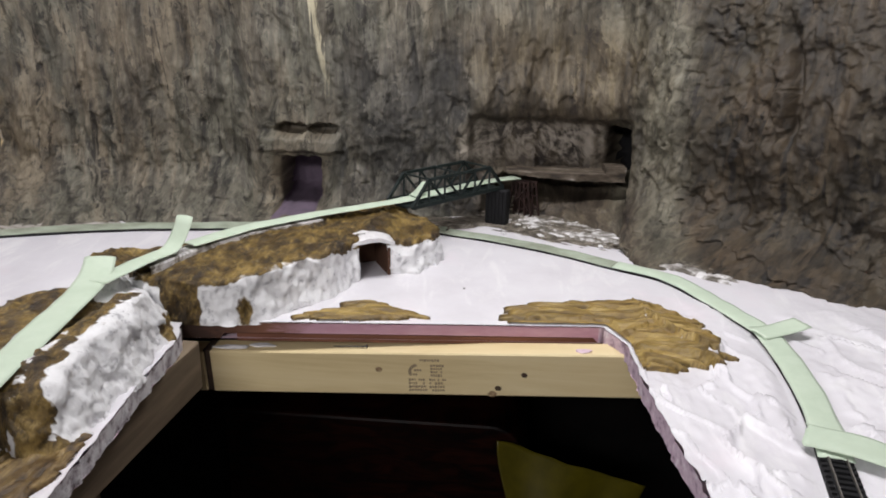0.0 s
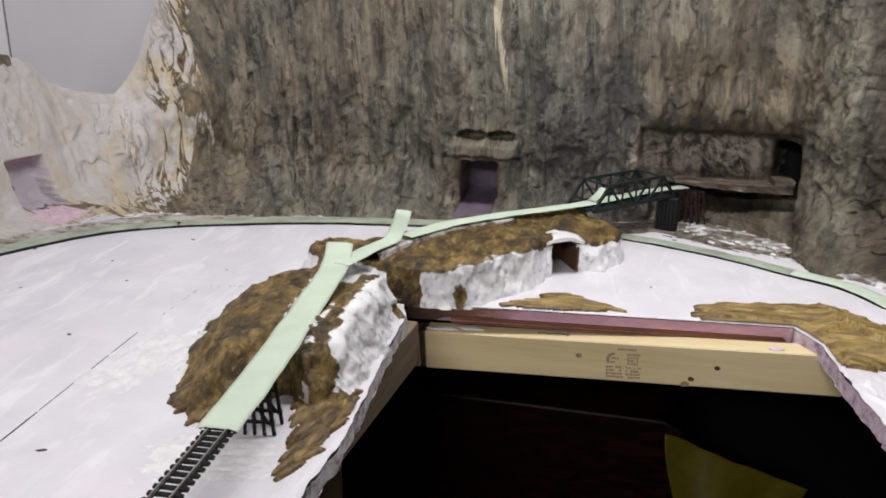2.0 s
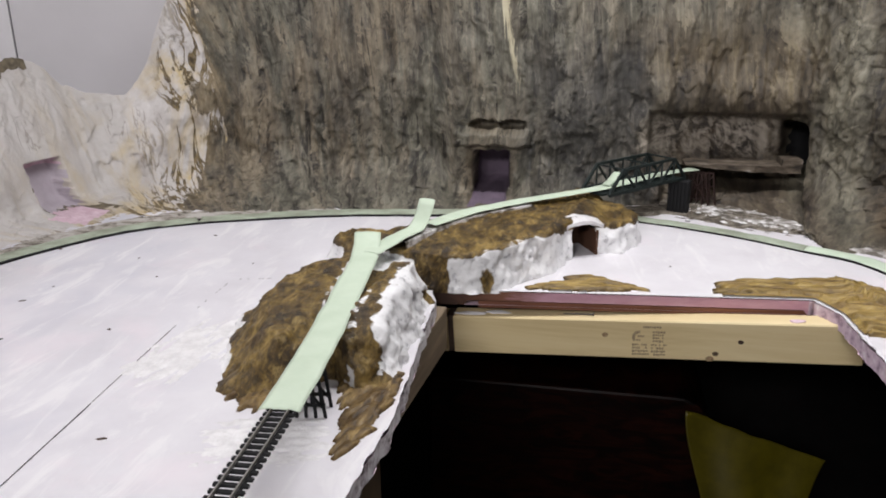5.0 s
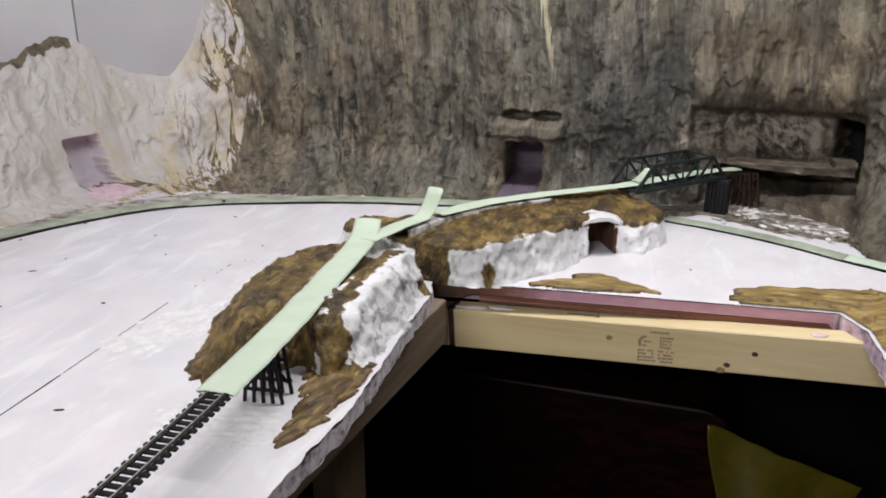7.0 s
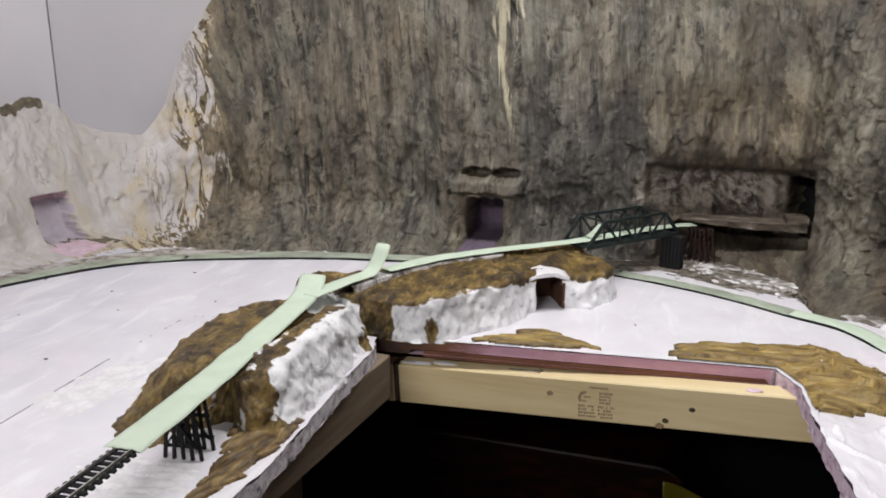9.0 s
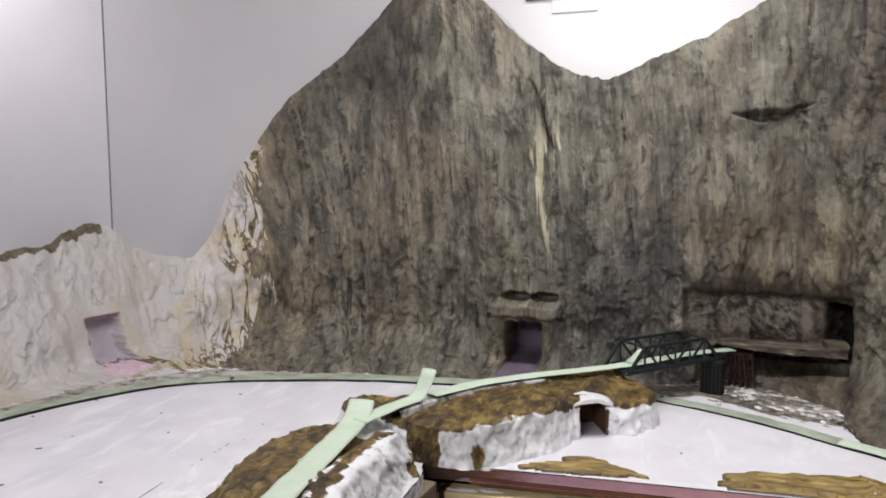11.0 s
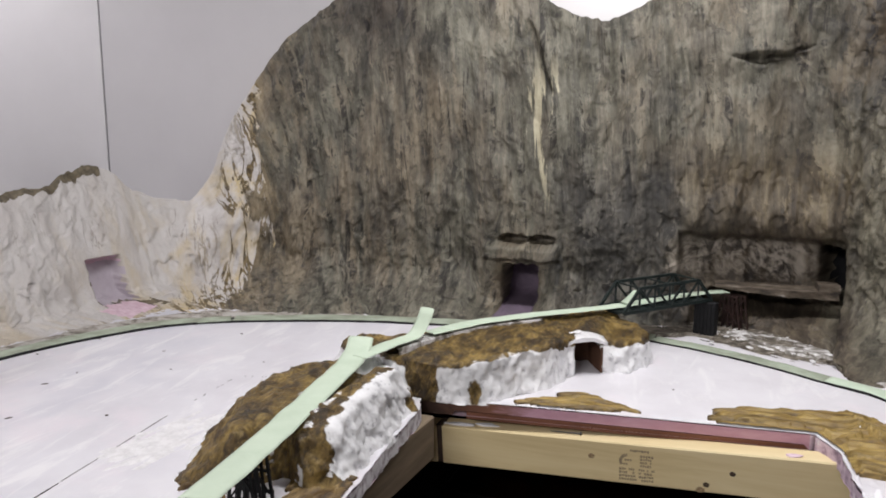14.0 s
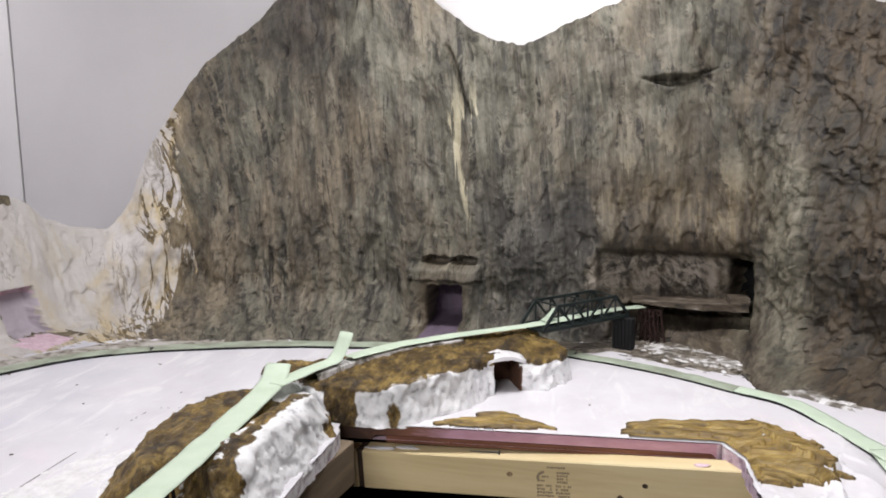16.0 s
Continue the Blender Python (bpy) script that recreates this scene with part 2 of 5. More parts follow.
    beside = ramp(nt, maths(nt, "ADD", edge, 0.5), ((0.51, (0.6, 0.6, 0.6)), (0.60, (0, 0, 0))))
    col = mix(nt, mix(nt, 1.0, beside, ramp(nt, patch, ((0.40, (0, 0, 0)), (0.58, (1, 1, 1)))), "MULTIPLY"), col, rust)
    pl = noise_tex(nt, flow(nt, (1, 1, 0.5)), 14, 7, 0.66, 0.6)
    white = ramp(nt, pl, ((0.3, (0.44, 0.41, 0.395)), (0.5, (0.52, 0.495, 0.48)), (0.75, (0.58, 0.56, 0.55))))
    ochre_n = noise_tex(nt, flow(nt, (1, 1, 0.35)), 11, 6, 0.66, 1.0)
    near = ramp(nt, maths(nt, "ADD", edge, 0.5), ((0.22, (0, 0, 0)), (0.46, (1, 1, 1))))
    och = mix(nt, 1.0, ramp(nt, ochre_n, ((0.46, (0, 0, 0)), (0.60, (0.85, 0.85, 0.85)))), near, "MULTIPLY")
    white = mix(nt, och, white, (0.52, 0.40, 0.18))
    # crooked olive-brown runs between the flakes where the paint begins
    runs = noise_tex(nt, flow(nt, (1, 1, 0.28)), 20, 4, 0.55, 1.5)
    line = ramp(nt, runs, ((0.444, (0, 0, 0)), (0.468, (1, 1, 1)), (0.510, (1, 1, 1)), (0.532, (0, 0, 0))))
    close = ramp(nt, maths(nt, "ADD", edge, 0.5), ((0.35, (0, 0, 0)), (0.43, (1, 1, 1))))
    shade = ramp(nt, fine, ((0.40, (0.055, 0.038, 0.016)), (0.60, (0.20, 0.145, 0.065))))
    white = mix(nt, mix(nt, 1.0, line, close, "MULTIPLY"), white, shade)
    # a few thin cracks further west
    cracks = noise_tex(nt, flow(nt, (1, 1, 0.2)), 21, 4, 0.55, 1.2)
    line2 = ramp(nt, cracks, ((0.482, (0, 0, 0)), (0.494, (1, 1, 1)), (0.50, (1, 1, 1)), (0.512, (0, 0, 0))))
    keep2 = ramp(nt, noise_tex(nt, coords(nt), 8, 3), ((0.54, (0, 0, 0)), (0.62, (0.55, 0.55, 0.55))))
    white = mix(nt, mix(nt, 1.0, line2, keep2, "MULTIPLY"), white, (0.16, 0.13, 0.10))
    col = mix(nt, is_grey, white, col)
    nt.links.new(col, b.inputs["Base Color"])
    b.inputs["Roughness"].default_value = 0.66
    n = bump(nt, b, tone, 0.55, 0.006)
    cut = maths(nt, "SUBTRACT", fine, maths(nt, "MULTIPLY", crack, 0.8))
    bump(nt, b, cut, 0.5, 0.0022, n)
    return m


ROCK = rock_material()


def table_paint():
    """White paint over foam board, with faint blue-grey and pink patches and thin smears."""
    m, nt, b = mat("white_painted_board")
    n1 = noise_tex(nt, coords(nt), 7, 6, 0.65)
    col = ramp(nt, n1, ((0.3, (0.64, 0.62, 0.655)), (0.55, (0.72, 0.705, 0.74)), (0.8, (0.77, 0.765, 0.79))))
    blue = ramp(nt, noise_tex(nt, coords(nt, (1, 0.8, 1)), 3.1, 4, 0.55, 0.6), ((0.44, (0, 0, 0)), (0.60, (0.75, 0.75, 0.75))))
    x, y, z = separate_xyz(nt)
    # patches only in the west, greyer overall there: weaker light put into the paint
    west = node(nt, "ShaderNodeMapRange", From_Min=-0.15, From_Max=-0.45)
    nt.links.new(x, west.inputs[0])
    col = mix(nt, maths(nt, "MULTIPLY", maths(nt, "ADD", blue, 0.25), west.outputs[0]), col, (0.55, 0.55, 0.615))
    smear = noise_tex(nt, coords(nt, (1.6, 0.5, 1), (0, 0, 0.5)), 15, 6, 0.65, 0.8)
    col = mix(nt, ramp(nt, smear, ((0.52, (0, 0, 0)), (0.66, (0.5, 0.5, 0.5)))), col, (0.85, 0.845, 0.85))
    pink = ramp(nt, noise_tex(nt, coords(nt), 5.0, 5, 0.6), ((0.56, (0, 0, 0)), (0.70, (0.45, 0.45, 0.45))))
    col = mix(nt, pink, col, (0.78, 0.69, 0.74))
    nt.links.new(col, b.inputs["Base Color"])
    b.inputs["Roughness"].default_value = 0.42
    bump(nt, b, smear, 0.22, 0.002, bump(nt, b, n1, 0.2, 0.002))
    return m


WHITE_TABLE = table_paint()
PLASTER = grained("white_plaster", ((0.3, (0.62, 0.61, 0.62)), (0.6, (0.80, 0.79, 0.80))), 60, rough=0.42, strength=0.9, dist=0.003)
BROWN = grained("brown_stained_plaster", ((0.34, (0.05, 0.028, 0.008)), (0.46, (0.16, 0.098, 0.028)), (0.56, (0.27, 0.18, 0.06)), (0.68, (0.42, 0.30, 0.13))), 60, stretch=(1.6, 0.5, 1), rough=0.55, strength=0.8, dist=0.003, distort=0.8, blot=(0.5, 0.45, 0.4), blot_scale=26)


def hill_material():
    """Brown stain over white plaster; the white shows where the stain was not brushed on."""
    m, nt, b = mat("stained_hill_plaster")
    n1 = noise_tex(nt, coords(nt, (1.1, 0.75, 0.6), (0, 0, -0.6)), 27, 8, 0.66, 0.3)
    n2 = noise_tex(nt, coords(nt, (1, 1, 0.6)), 24, 5, 0.65, 0.5)
    brown = ramp(nt, n1, ((0.36, (0.020, 0.011, 0.003)), (0.45, (0.085, 0.050, 0.011)), (0.55, (0.17, 0.107, 0.024)), (0.68, (0.33, 0.225, 0.070))))
    brown = mix(nt, ramp(nt, n2, ((0.53, (0, 0, 0)), (0.66, (0.6, 0.6, 0.6)))), brown, (0.024, 0.013, 0.004))
    n3 = noise_tex(nt, coords(nt), 70, 6, 0.7)
    n4 = noise_tex(nt, coords(nt, (1.3, 0.6, 0.8), (0, 0, -0.5)), 95, 5, 0.65, 0.6)
    brown = mix(nt, ramp(nt, n4, ((0.38, (0.75, 0.75, 0.75)), (0.50, (0, 0, 0)))), brown, (0.026, 0.015, 0.005))
    brown = mix(nt, ramp(nt, n4, ((0.54, (0, 0, 0)), (0.66, (0.55, 0.55, 0.55)))), brown, (0.40, 0.285, 0.095))
    white = ramp(nt, n3, ((0.34, (0.50, 0.50, 0.52)), (0.42, (0.82, 0.82, 0.83)), (0.55, (0.90, 0.90, 0.91))))
    at = nt.nodes.new("ShaderNodeAttribute")
    at.attribute_name = "white"
    edge = maths(nt, "ADD", at.outputs["Fac"], maths(nt, "MULTIPLY", maths(nt, "SUBTRACT", n1, 0.5), 0.012))
    is_white = ramp(nt, maths(nt, "ADD", maths(nt, "MULTIPLY", edge, 40.0), 0.5), ((0.46, (0, 0, 0)), (0.54, (1, 1, 1))))
    nt.links.new(mix(nt, is_white, brown, white), b.inputs["Base Color"])
    b.inputs["Roughness"].default_value = 0.5
    n = bump(nt, b, n1, 0.7, 0.004)
    bump(nt, b, n3, 1.0, 0.005, n)
    return m


HILL = hill_material()
DIRTY_SNOW = grained("dirty_white_plaster", ((0.42, (0.10, 0.088, 0.07)), (0.50, (0.36, 0.34, 0.32)), (0.57, (0.70, 0.69, 0.69))), 30, stretch=(0.9, 1.1, 1), rough=0.6, strength=0.8, dist=0.003, distort=0.8)
DEBRIS = grained("grey_brown_debris", ((0.36, (0.03, 0.024, 0.017)), (0.48, (0.11, 0.093, 0.072)), (0.58, (0.21, 0.185, 0.15)), (0.70, (0.5, 0.47, 0.45))), 60, stretch=(0.7, 1.2, 1), rough=0.7, strength=0.8, dist=0.003, distort=0.8)
OCHRE = grained("ochre_wash", ((0.36, (0.045, 0.028, 0.007)), (0.46, (0.19, 0.132, 0.036)), (0.60, (0.42, 0.325, 0.125))), 42, stretch=(0.45, 1.8, 1), rough=0.6, strength=0.6, dist=0.003, distort=0.6)
PINK = grained("pink_foam", ((0.3, (0.56, 0.38, 0.46)), (0.7, (0.72, 0.57, 0.64))), 60, rough=0.8, strength=0.3, dist=0.001)


def stained_foam():
    """Pink foam whose west end is stained dark brown."""
    m, nt, b = mat("stained_foam_edge")
    x, y, z = separate_xyz(nt)
    n = noise_tex(nt, coords(nt, (0.4, 1, 1.5)), 60, 5, 0.65, 0.5)
    f = maths(nt, "ADD", x, maths(nt, "MULTIPLY", maths(nt, "SUBTRACT", n, 0.5), 0.12))
    pink = ramp(nt, n, ((0.3, (0.48, 0.255, 0.33)), (0.7, (0.60, 0.365, 0.45))))
    r = node(nt, "ShaderNodeMapRange", From_Min=-0.14, From_Max=0.11)
    nt.links.new(f, r.inputs[0])
    stain = ramp(nt, r.outputs[0], ((0.0, (0.018, 0.010, 0.007)), (0.42, (0.045, 0.020, 0.012)), (0.75, (0.20, 0.085, 0.05)), (0.95, (0.52, 0.30, 0.37))))
    nt.links.new(mix(nt, ramp(nt, r.outputs[0], ((0.9, (0, 0, 0)), (1.0, (1, 1, 1)))), stain, pink), b.inputs["Base Color"])
    b.inputs["Roughness"].default_value = 0.75
    bump(nt, b, n, 0.3, 0.001)
    return m


STAINED_FOAM = stained_foam()
TAPE = grained("green_masking_tape", ((0.3, (0.49, 0.59, 0.46)), (0.7, (0.57, 0.665, 0.535))), 25, rough=0.65, strength=0.25, dist=0.001)
FOOT_PLASTER = grained("grimy_grey_plaster", ((0.38, (0.09, 0.075, 0.055)), (0.47, (0.30, 0.275, 0.24)), (0.60, (0.46, 0.435, 0.41))), 34, stretch=(0.8, 1.0, 1), rough=0.7, strength=0.7, dist=0.003, distort=0.7)
DUSTY_TAPE = grained("dusty_masking_tape", ((0.35, (0.22, 0.24, 0.18)), (0.65, (0.40, 0.46, 0.36))), 18, rough=0.7, strength=0.4, dist=0.001)
SOILED_TAPE = grained("soiled_masking_tape", ((0.34, (0.20, 0.22, 0.16)), (0.5, (0.42, 0.50, 0.39)), (0.66, (0.53, 0.62, 0.50))), 26, rough=0.7, strength=0.4, dist=0.001, distort=0.6)
PINE = grained("pine_lumber", ((0.3, (0.57, 0.445, 0.23)), (0.5, (0.68, 0.555, 0.315)), (0.75, (0.75, 0.635, 0.39))), 22, stretch=(0.12, 1, 1.6), rough=0.6, strength=0.12, dist=0.001, distort=0.5)
KNOT = grained("pine_knot", ((0.35, (0.16, 0.09, 0.04)), (0.65, (0.46, 0.34, 0.20))), 260, rough=0.6, strength=0.1)
# pine of the side joist, with the shade below the foam in its colour
SHADED_PINE = grained("shaded_pine", ((0.3, (0.11, 0.080, 0.052)), (0.7, (0.26, 0.20, 0.135))), 26, stretch=(1, 0.12, 1.5), rough=0.7, strength=0.2)
# darker brown pine for one table leg and a knot mark
BROWN_PINE = grained("brown_pine", ((0.3, (0.06, 0.04, 0.022)), (0.7, (0.14, 0.095, 0.055))), 22, stretch=(1, 1, 0.12), rough=0.7, strength=0.15)
DARK_PINE = grained("dark_edge_stain", ((0.3, (0.02, 0.012, 0.008)), (0.7, (0.07, 0.04, 0.025))), 40, rough=0.7, strength=0.2)
RED_PLY = grained("red_brown_plywood", ((0.3, (0.10, 0.035, 0.02)), (0.7, (0.22, 0.085, 0.045))), 30, stretch=(0.2, 1, 1), rough=0.6, strength=0.2)
BLACK = grained("black_plastic_and_hole_shade", ((0.3, (0.008, 0.008, 0.009)), (0.7, (0.014, 0.014, 0.015))), 80, rough=0.7, strength=0.1)
BLACK.node_tree.nodes["Principled BSDF"].inputs["Specular IOR Level"].default_value = 0.2
RUST = grained("rust_brown_timber", ((0.3, (0.012, 0.005, 0.004)), (0.7, (0.034, 0.013, 0.010))), 80, rough=0.6, strength=0.2)
GREEN_IRON = grained("dark_green_bridge_paint", ((0.3, (0.007, 0.012, 0.012)), (0.7, (0.015, 0.023, 0.022))), 80, rough=0.6, strength=0.1)
GREEN_IRON.node_tree.nodes["Principled BSDF"].inputs["Specular IOR Level"].default_value = 0.3
RAIL = grained("nickel_rail", ((0.3, (0.35, 0.33, 0.30)), (0.7, (0.5, 0.48, 0.44))), 80, rough=0.35, strength=0.0, metal=0.9)
DIRTY_EDGE = grained("dirty_plaster_edge", ((0.34, (0.10, 0.075, 0.075)), (0.43, (0.48, 0.43, 0.46)), (0.56, (0.74, 0.72, 0.74))), 70, rough=0.7, strength=0.8, dist=0.003)
LILAC_EDGE = grained("ragged_lilac_foam", ((0.34, (0.30, 0.21, 0.28)), (0.44, (0.54, 0.41, 0.51)), (0.56, (0.64, 0.51, 0.60)), (0.66, (0.80, 0.76, 0.80))), 70, rough=0.8, strength=0.9, dist=0.003)
WALL = grained("white_wall_panel", ((0.3, (0.56, 0.546, 0.56)), (0.7, (0.60, 0.585, 0.60))), 3, rough=0.27, strength=0.03)
# same wall panel made lighter, for the brighter light west of the seam
LIT_WALL = grained("lit_wall_panel", ((0.3, (0.64, 0.625, 0.64)), (0.7, (0.68, 0.665, 0.68))), 3, rough=0.23, strength=0.03)
for sheet in (WALL, LIT_WALL):
    sheet.node_tree.nodes["Principled BSDF"].inputs["Specular IOR Level"].default_value = 1.0
SEAM = grained("dark_seam", ((0.3, (0.03, 0.03, 0.035)), (0.7, (0.05, 0.05, 0.055))), 30, rough=0.6, strength=0.0)
FAINT = grained("faint_joint", ((0.3, (0.20, 0.19, 0.20)), (0.7, (0.36, 0.35, 0.36))), 60, rough=0.7, strength=0.0)
# near-black material of the added panels below the table
UNDER = grained("black_light_blocker", ((0.3, (0.004, 0.004, 0.004)), (0.7, (0.008, 0.007, 0.007))), 12, rough=0.95, strength=0.1)
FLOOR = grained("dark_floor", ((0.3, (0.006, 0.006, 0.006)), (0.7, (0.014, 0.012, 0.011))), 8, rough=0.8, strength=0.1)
# mahogany darkened in its colour for the shade under the table
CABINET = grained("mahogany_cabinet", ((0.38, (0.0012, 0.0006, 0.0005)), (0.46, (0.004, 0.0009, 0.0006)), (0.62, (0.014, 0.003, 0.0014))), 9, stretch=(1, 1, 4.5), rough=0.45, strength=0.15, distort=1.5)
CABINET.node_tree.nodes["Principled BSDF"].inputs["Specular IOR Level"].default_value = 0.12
# hardly any sheen, so the space under the table stays dark
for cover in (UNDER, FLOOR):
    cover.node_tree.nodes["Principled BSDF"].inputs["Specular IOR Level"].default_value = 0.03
# yellow with the under-table shade already in its colour
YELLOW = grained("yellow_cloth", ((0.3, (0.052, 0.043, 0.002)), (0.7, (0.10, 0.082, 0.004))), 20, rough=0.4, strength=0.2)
RED = grained("red_plastic", ((0.3, (0.55, 0.012, 0.018)), (0.7, (0.62, 0.02, 0.025))), 4, rough=0.3, strength=0.0)
CUP_WHITE = grained("white_plastic", ((0.3, (0.72, 0.70, 0.70)), (0.7, (0.78, 0.77, 0.77))), 4, rough=0.35, strength=0.0)
# pink foam of the doorway with the recess's shade in its colour
PURPLE = grained("shaded_pink_foam_lining", ((0.3, (0.10, 0.076, 0.105)), (0.7, (0.16, 0.118, 0.165))), 20, rough=0.8, strength=0.1)
TUNNEL_BROWN = grained("brown_card_lining", ((0.3, (0.055, 0.022, 0.010)), (0.7, (0.10, 0.042, 0.02))), 20, rough=0.8, strength=0.1)
GREY_LINING = grained("grey_lilac_lining", ((0.3, (0.40, 0.35, 0.40)), (0.7, (0.52, 0.47, 0.52))), 20, rough=0.8, strength=0.2)
CREST_BROWN = grained("olive_brown_paint", ((0.3, (0.05, 0.04, 0.025)), (0.7, (0.20, 0.165, 0.11))), 60, rough=0.7, strength=0.5)
INK = grained("stamp_ink", ((0.3, (0.20, 0.155, 0.10)), (0.7, (0.38, 0.29, 0.19))), 200, rough=0.8, strength=0.0)


# ---- helpers of this scene ----
def mesh_object(name, verts, faces, mats, parent=None, smooth=True, index=None, label=""):
    me = bpy.data.meshes.new(name)
    me.from_pydata([tuple(map(float, v)) for v in verts], [], [tuple(map(int, f)) for f in faces])
    for m in (mats if isinstance(mats, (list, tuple)) else [mats]):
        me.materials.append(m)
    if smooth:
        me.polygons.foreach_set("use_smooth", [True] * len(me.polygons))
    if index is not None:
        me.polygons.foreach_set("material_index", [int(i) for i in index])
    me.update()
    ob = new(name, me)
    if parent is not None:
        ob.parent = parent
    if label:
        tagged(ob, label)
    return ob


def part(name, bm, material, parent=None, label="", smooth=False):
    me = bpy.data.meshes.new(name)
    bmesh.ops.recalc_face_normals(bm, faces=bm.faces)
    bm.to_mesh(me)
    bm.free()
    me.materials.append(material)
    if smooth:
        me.polygons.foreach_set("use_smooth", [True] * len(me.polygons))
    ob = new(name, me)
    if parent is not None:
        ob.parent = parent
    if label:
        tagged(ob, label)
    return ob


def add_box(bm, a, b, bevel=0.0, m=None):
    """A box from corner a to corner b, with worn edges."""
    r = bmesh.ops.create_cube(bm, size=1.0)
    vs = r["verts"]
    c = [(p + q) / 2 for p, q in zip(a, b)]
    s = [abs(q - p) for p, q in zip(a, b)]
    bmesh.ops.transform(bm, matrix=Matrix.LocRotScale(c, None, s), verts=vs)
    if bevel:
        es = list({e for v in vs for e in v.link_edges})
        r = bmesh.ops.bevel(bm, geom=es, offset=bevel, segments=1, affect="EDGES", profile=0.5)
        vs = list({v for f in r["faces"] for v in f.verts} | {v for v in vs if v.is_valid})
    if m is not None:
        bmesh.ops.transform(bm, matrix=m, verts=vs)
    return vs


def box(name, a, b, material, parent=None, bevel=0.0, m=None, label=""):
    bm = bmesh.new()
    add_box(bm, a, b, bevel, m)
    return part(name, bm, material, parent, label)


def bar(bm, p, q, w, h=None):
    """A square bar between two points."""
    p, q = Vector(p), Vector(q)
    d = q - p
    m = Matrix.Translation((p + q) / 2) @ d.to_track_quat("Z", "Y").to_matrix().to_4x4()
    r = bmesh.ops.create_cube(bm, size=1.0)
    bmesh.ops.transform(bm, matrix=m @ Matrix.Diagonal((w, h or w, d.length, 1)), verts=r["verts"])


def empty(name, at=(0, 0, 0)):
    ob = new(name)
    ob.empty_display_size = 0.05
    ob.location = at
    return ob


def smoothstep(a, b, x):
    t = np.clip((np.asarray(x, float) - a) / (b - a), 0, 1)
    return t * t * (3 - 2 * t)


def curve_at(pts, s):
    """Catmull-Rom through rows (s, values...) at the parameters s."""
    pts = np.array(pts, float)
    k, v = pts[:, 0], pts[:, 1:]
    s = np.clip(np.asarray(s, float), k[0], k[-1])
    i = np.clip(np.searchsorted(k, s, side="right") - 1, 0, len(k) - 2)
    g = np.gradient(v, k, axis=0)
    h = (k[i + 1] - k[i])[:, None]
    t = ((s - k[i]) / (k[i + 1] - k[i]))[:, None]
    t2, t3 = t * t, t * t * t
    return (2 * t3 - 3 * t2 + 1) * v[i] + (t3 - 2 * t2 + t) * h * g[i] + (-2 * t3 + 3 * t2) * v[i + 1] + (t3 - t2) * h * g[i + 1]


def spaced(pts, step):
    """Points at even steps along a smooth line through pts."""
    pts = np.array(pts, float)
    d = np.r_[0, np.cumsum(np.linalg.norm(np.diff(pts[:, :2], axis=0), axis=1))]
    fine = curve_at(np.c_[d, pts], np.linspace(0, d[-1], 400))
    e = np.r_[0, np.cumsum(np.linalg.norm(np.diff(fine, axis=0), axis=1))]
    n = max(2, int(round(e[-1] / step)) + 1)
    out = np.array([np.interp(np.linspace(0, e[-1], n), e, fine[:, c]) for c in range(pts.shape[1])]).T
    t = np.gradient(out, axis=0)
    t[:, 2:] = 0
    t /= np.linalg.norm(t, axis=1)[:, None]
    side = np.c_[t[:, 1], -t[:, 0], np.zeros(n)]
    return out, t, side


def fbm(x, y, z, octaves=4, gain=0.5):
    out = np.empty(len(x))
    for i in range(len(x)):
        p, a, s = Vector((x[i], y[i], z[i])), 1.0, 0.0
        for _ in range(octaves):
            s += a * noise.noise(p)
            p, a = p * 2.03, a * gain
        out[i] = s
    return out


def grid_faces(nu, nv):
    i, j = np.meshgrid(np.arange(nu - 1), np.arange(nv - 1), indexing="ij")
    a = (i * nv + j).ravel()
    return np.c_[a, a + nv, a + nv + 1, a + 1]


# ---- room ----
def room():
    w = lambda n, a, b, mt: tagged(box(n, a, b, mt), kind="structure")
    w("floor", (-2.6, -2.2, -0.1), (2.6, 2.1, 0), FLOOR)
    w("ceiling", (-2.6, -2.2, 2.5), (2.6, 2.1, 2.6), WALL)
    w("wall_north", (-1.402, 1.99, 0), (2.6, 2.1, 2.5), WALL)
    w("wall_north_panel", (-2.6, 1.99, 0), (-1.409, 2.1, 2.5), LIT_WALL)
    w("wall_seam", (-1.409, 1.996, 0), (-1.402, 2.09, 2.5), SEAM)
    # added panels, not part of the room: they keep light from under the table
    w("under_blocker_north", (-1.36, 1.93, 0), (1.36, 1.95, 0.97), UNDER)
    w("under_blocker_west", (-1.36, -0.4, 0), (-1.34, 1.93, 0.97), UNDER)
    w("under_blocker_east", (1.34, -0.4, 0), (1.36, 1.93, 0.97), UNDER)
    w("wall_west", (-2.7, -2.2, 0), (-2.6, 2.1, 2.5), LIT_WALL)
    w("wall_east", (2.6, -2.2, 0), (2.7, 2.1, 2.5), WALL)
    w("wall_south", (-2.6, -2.3, 0), (2.6, -2.2, 2.5), WALL)


room()


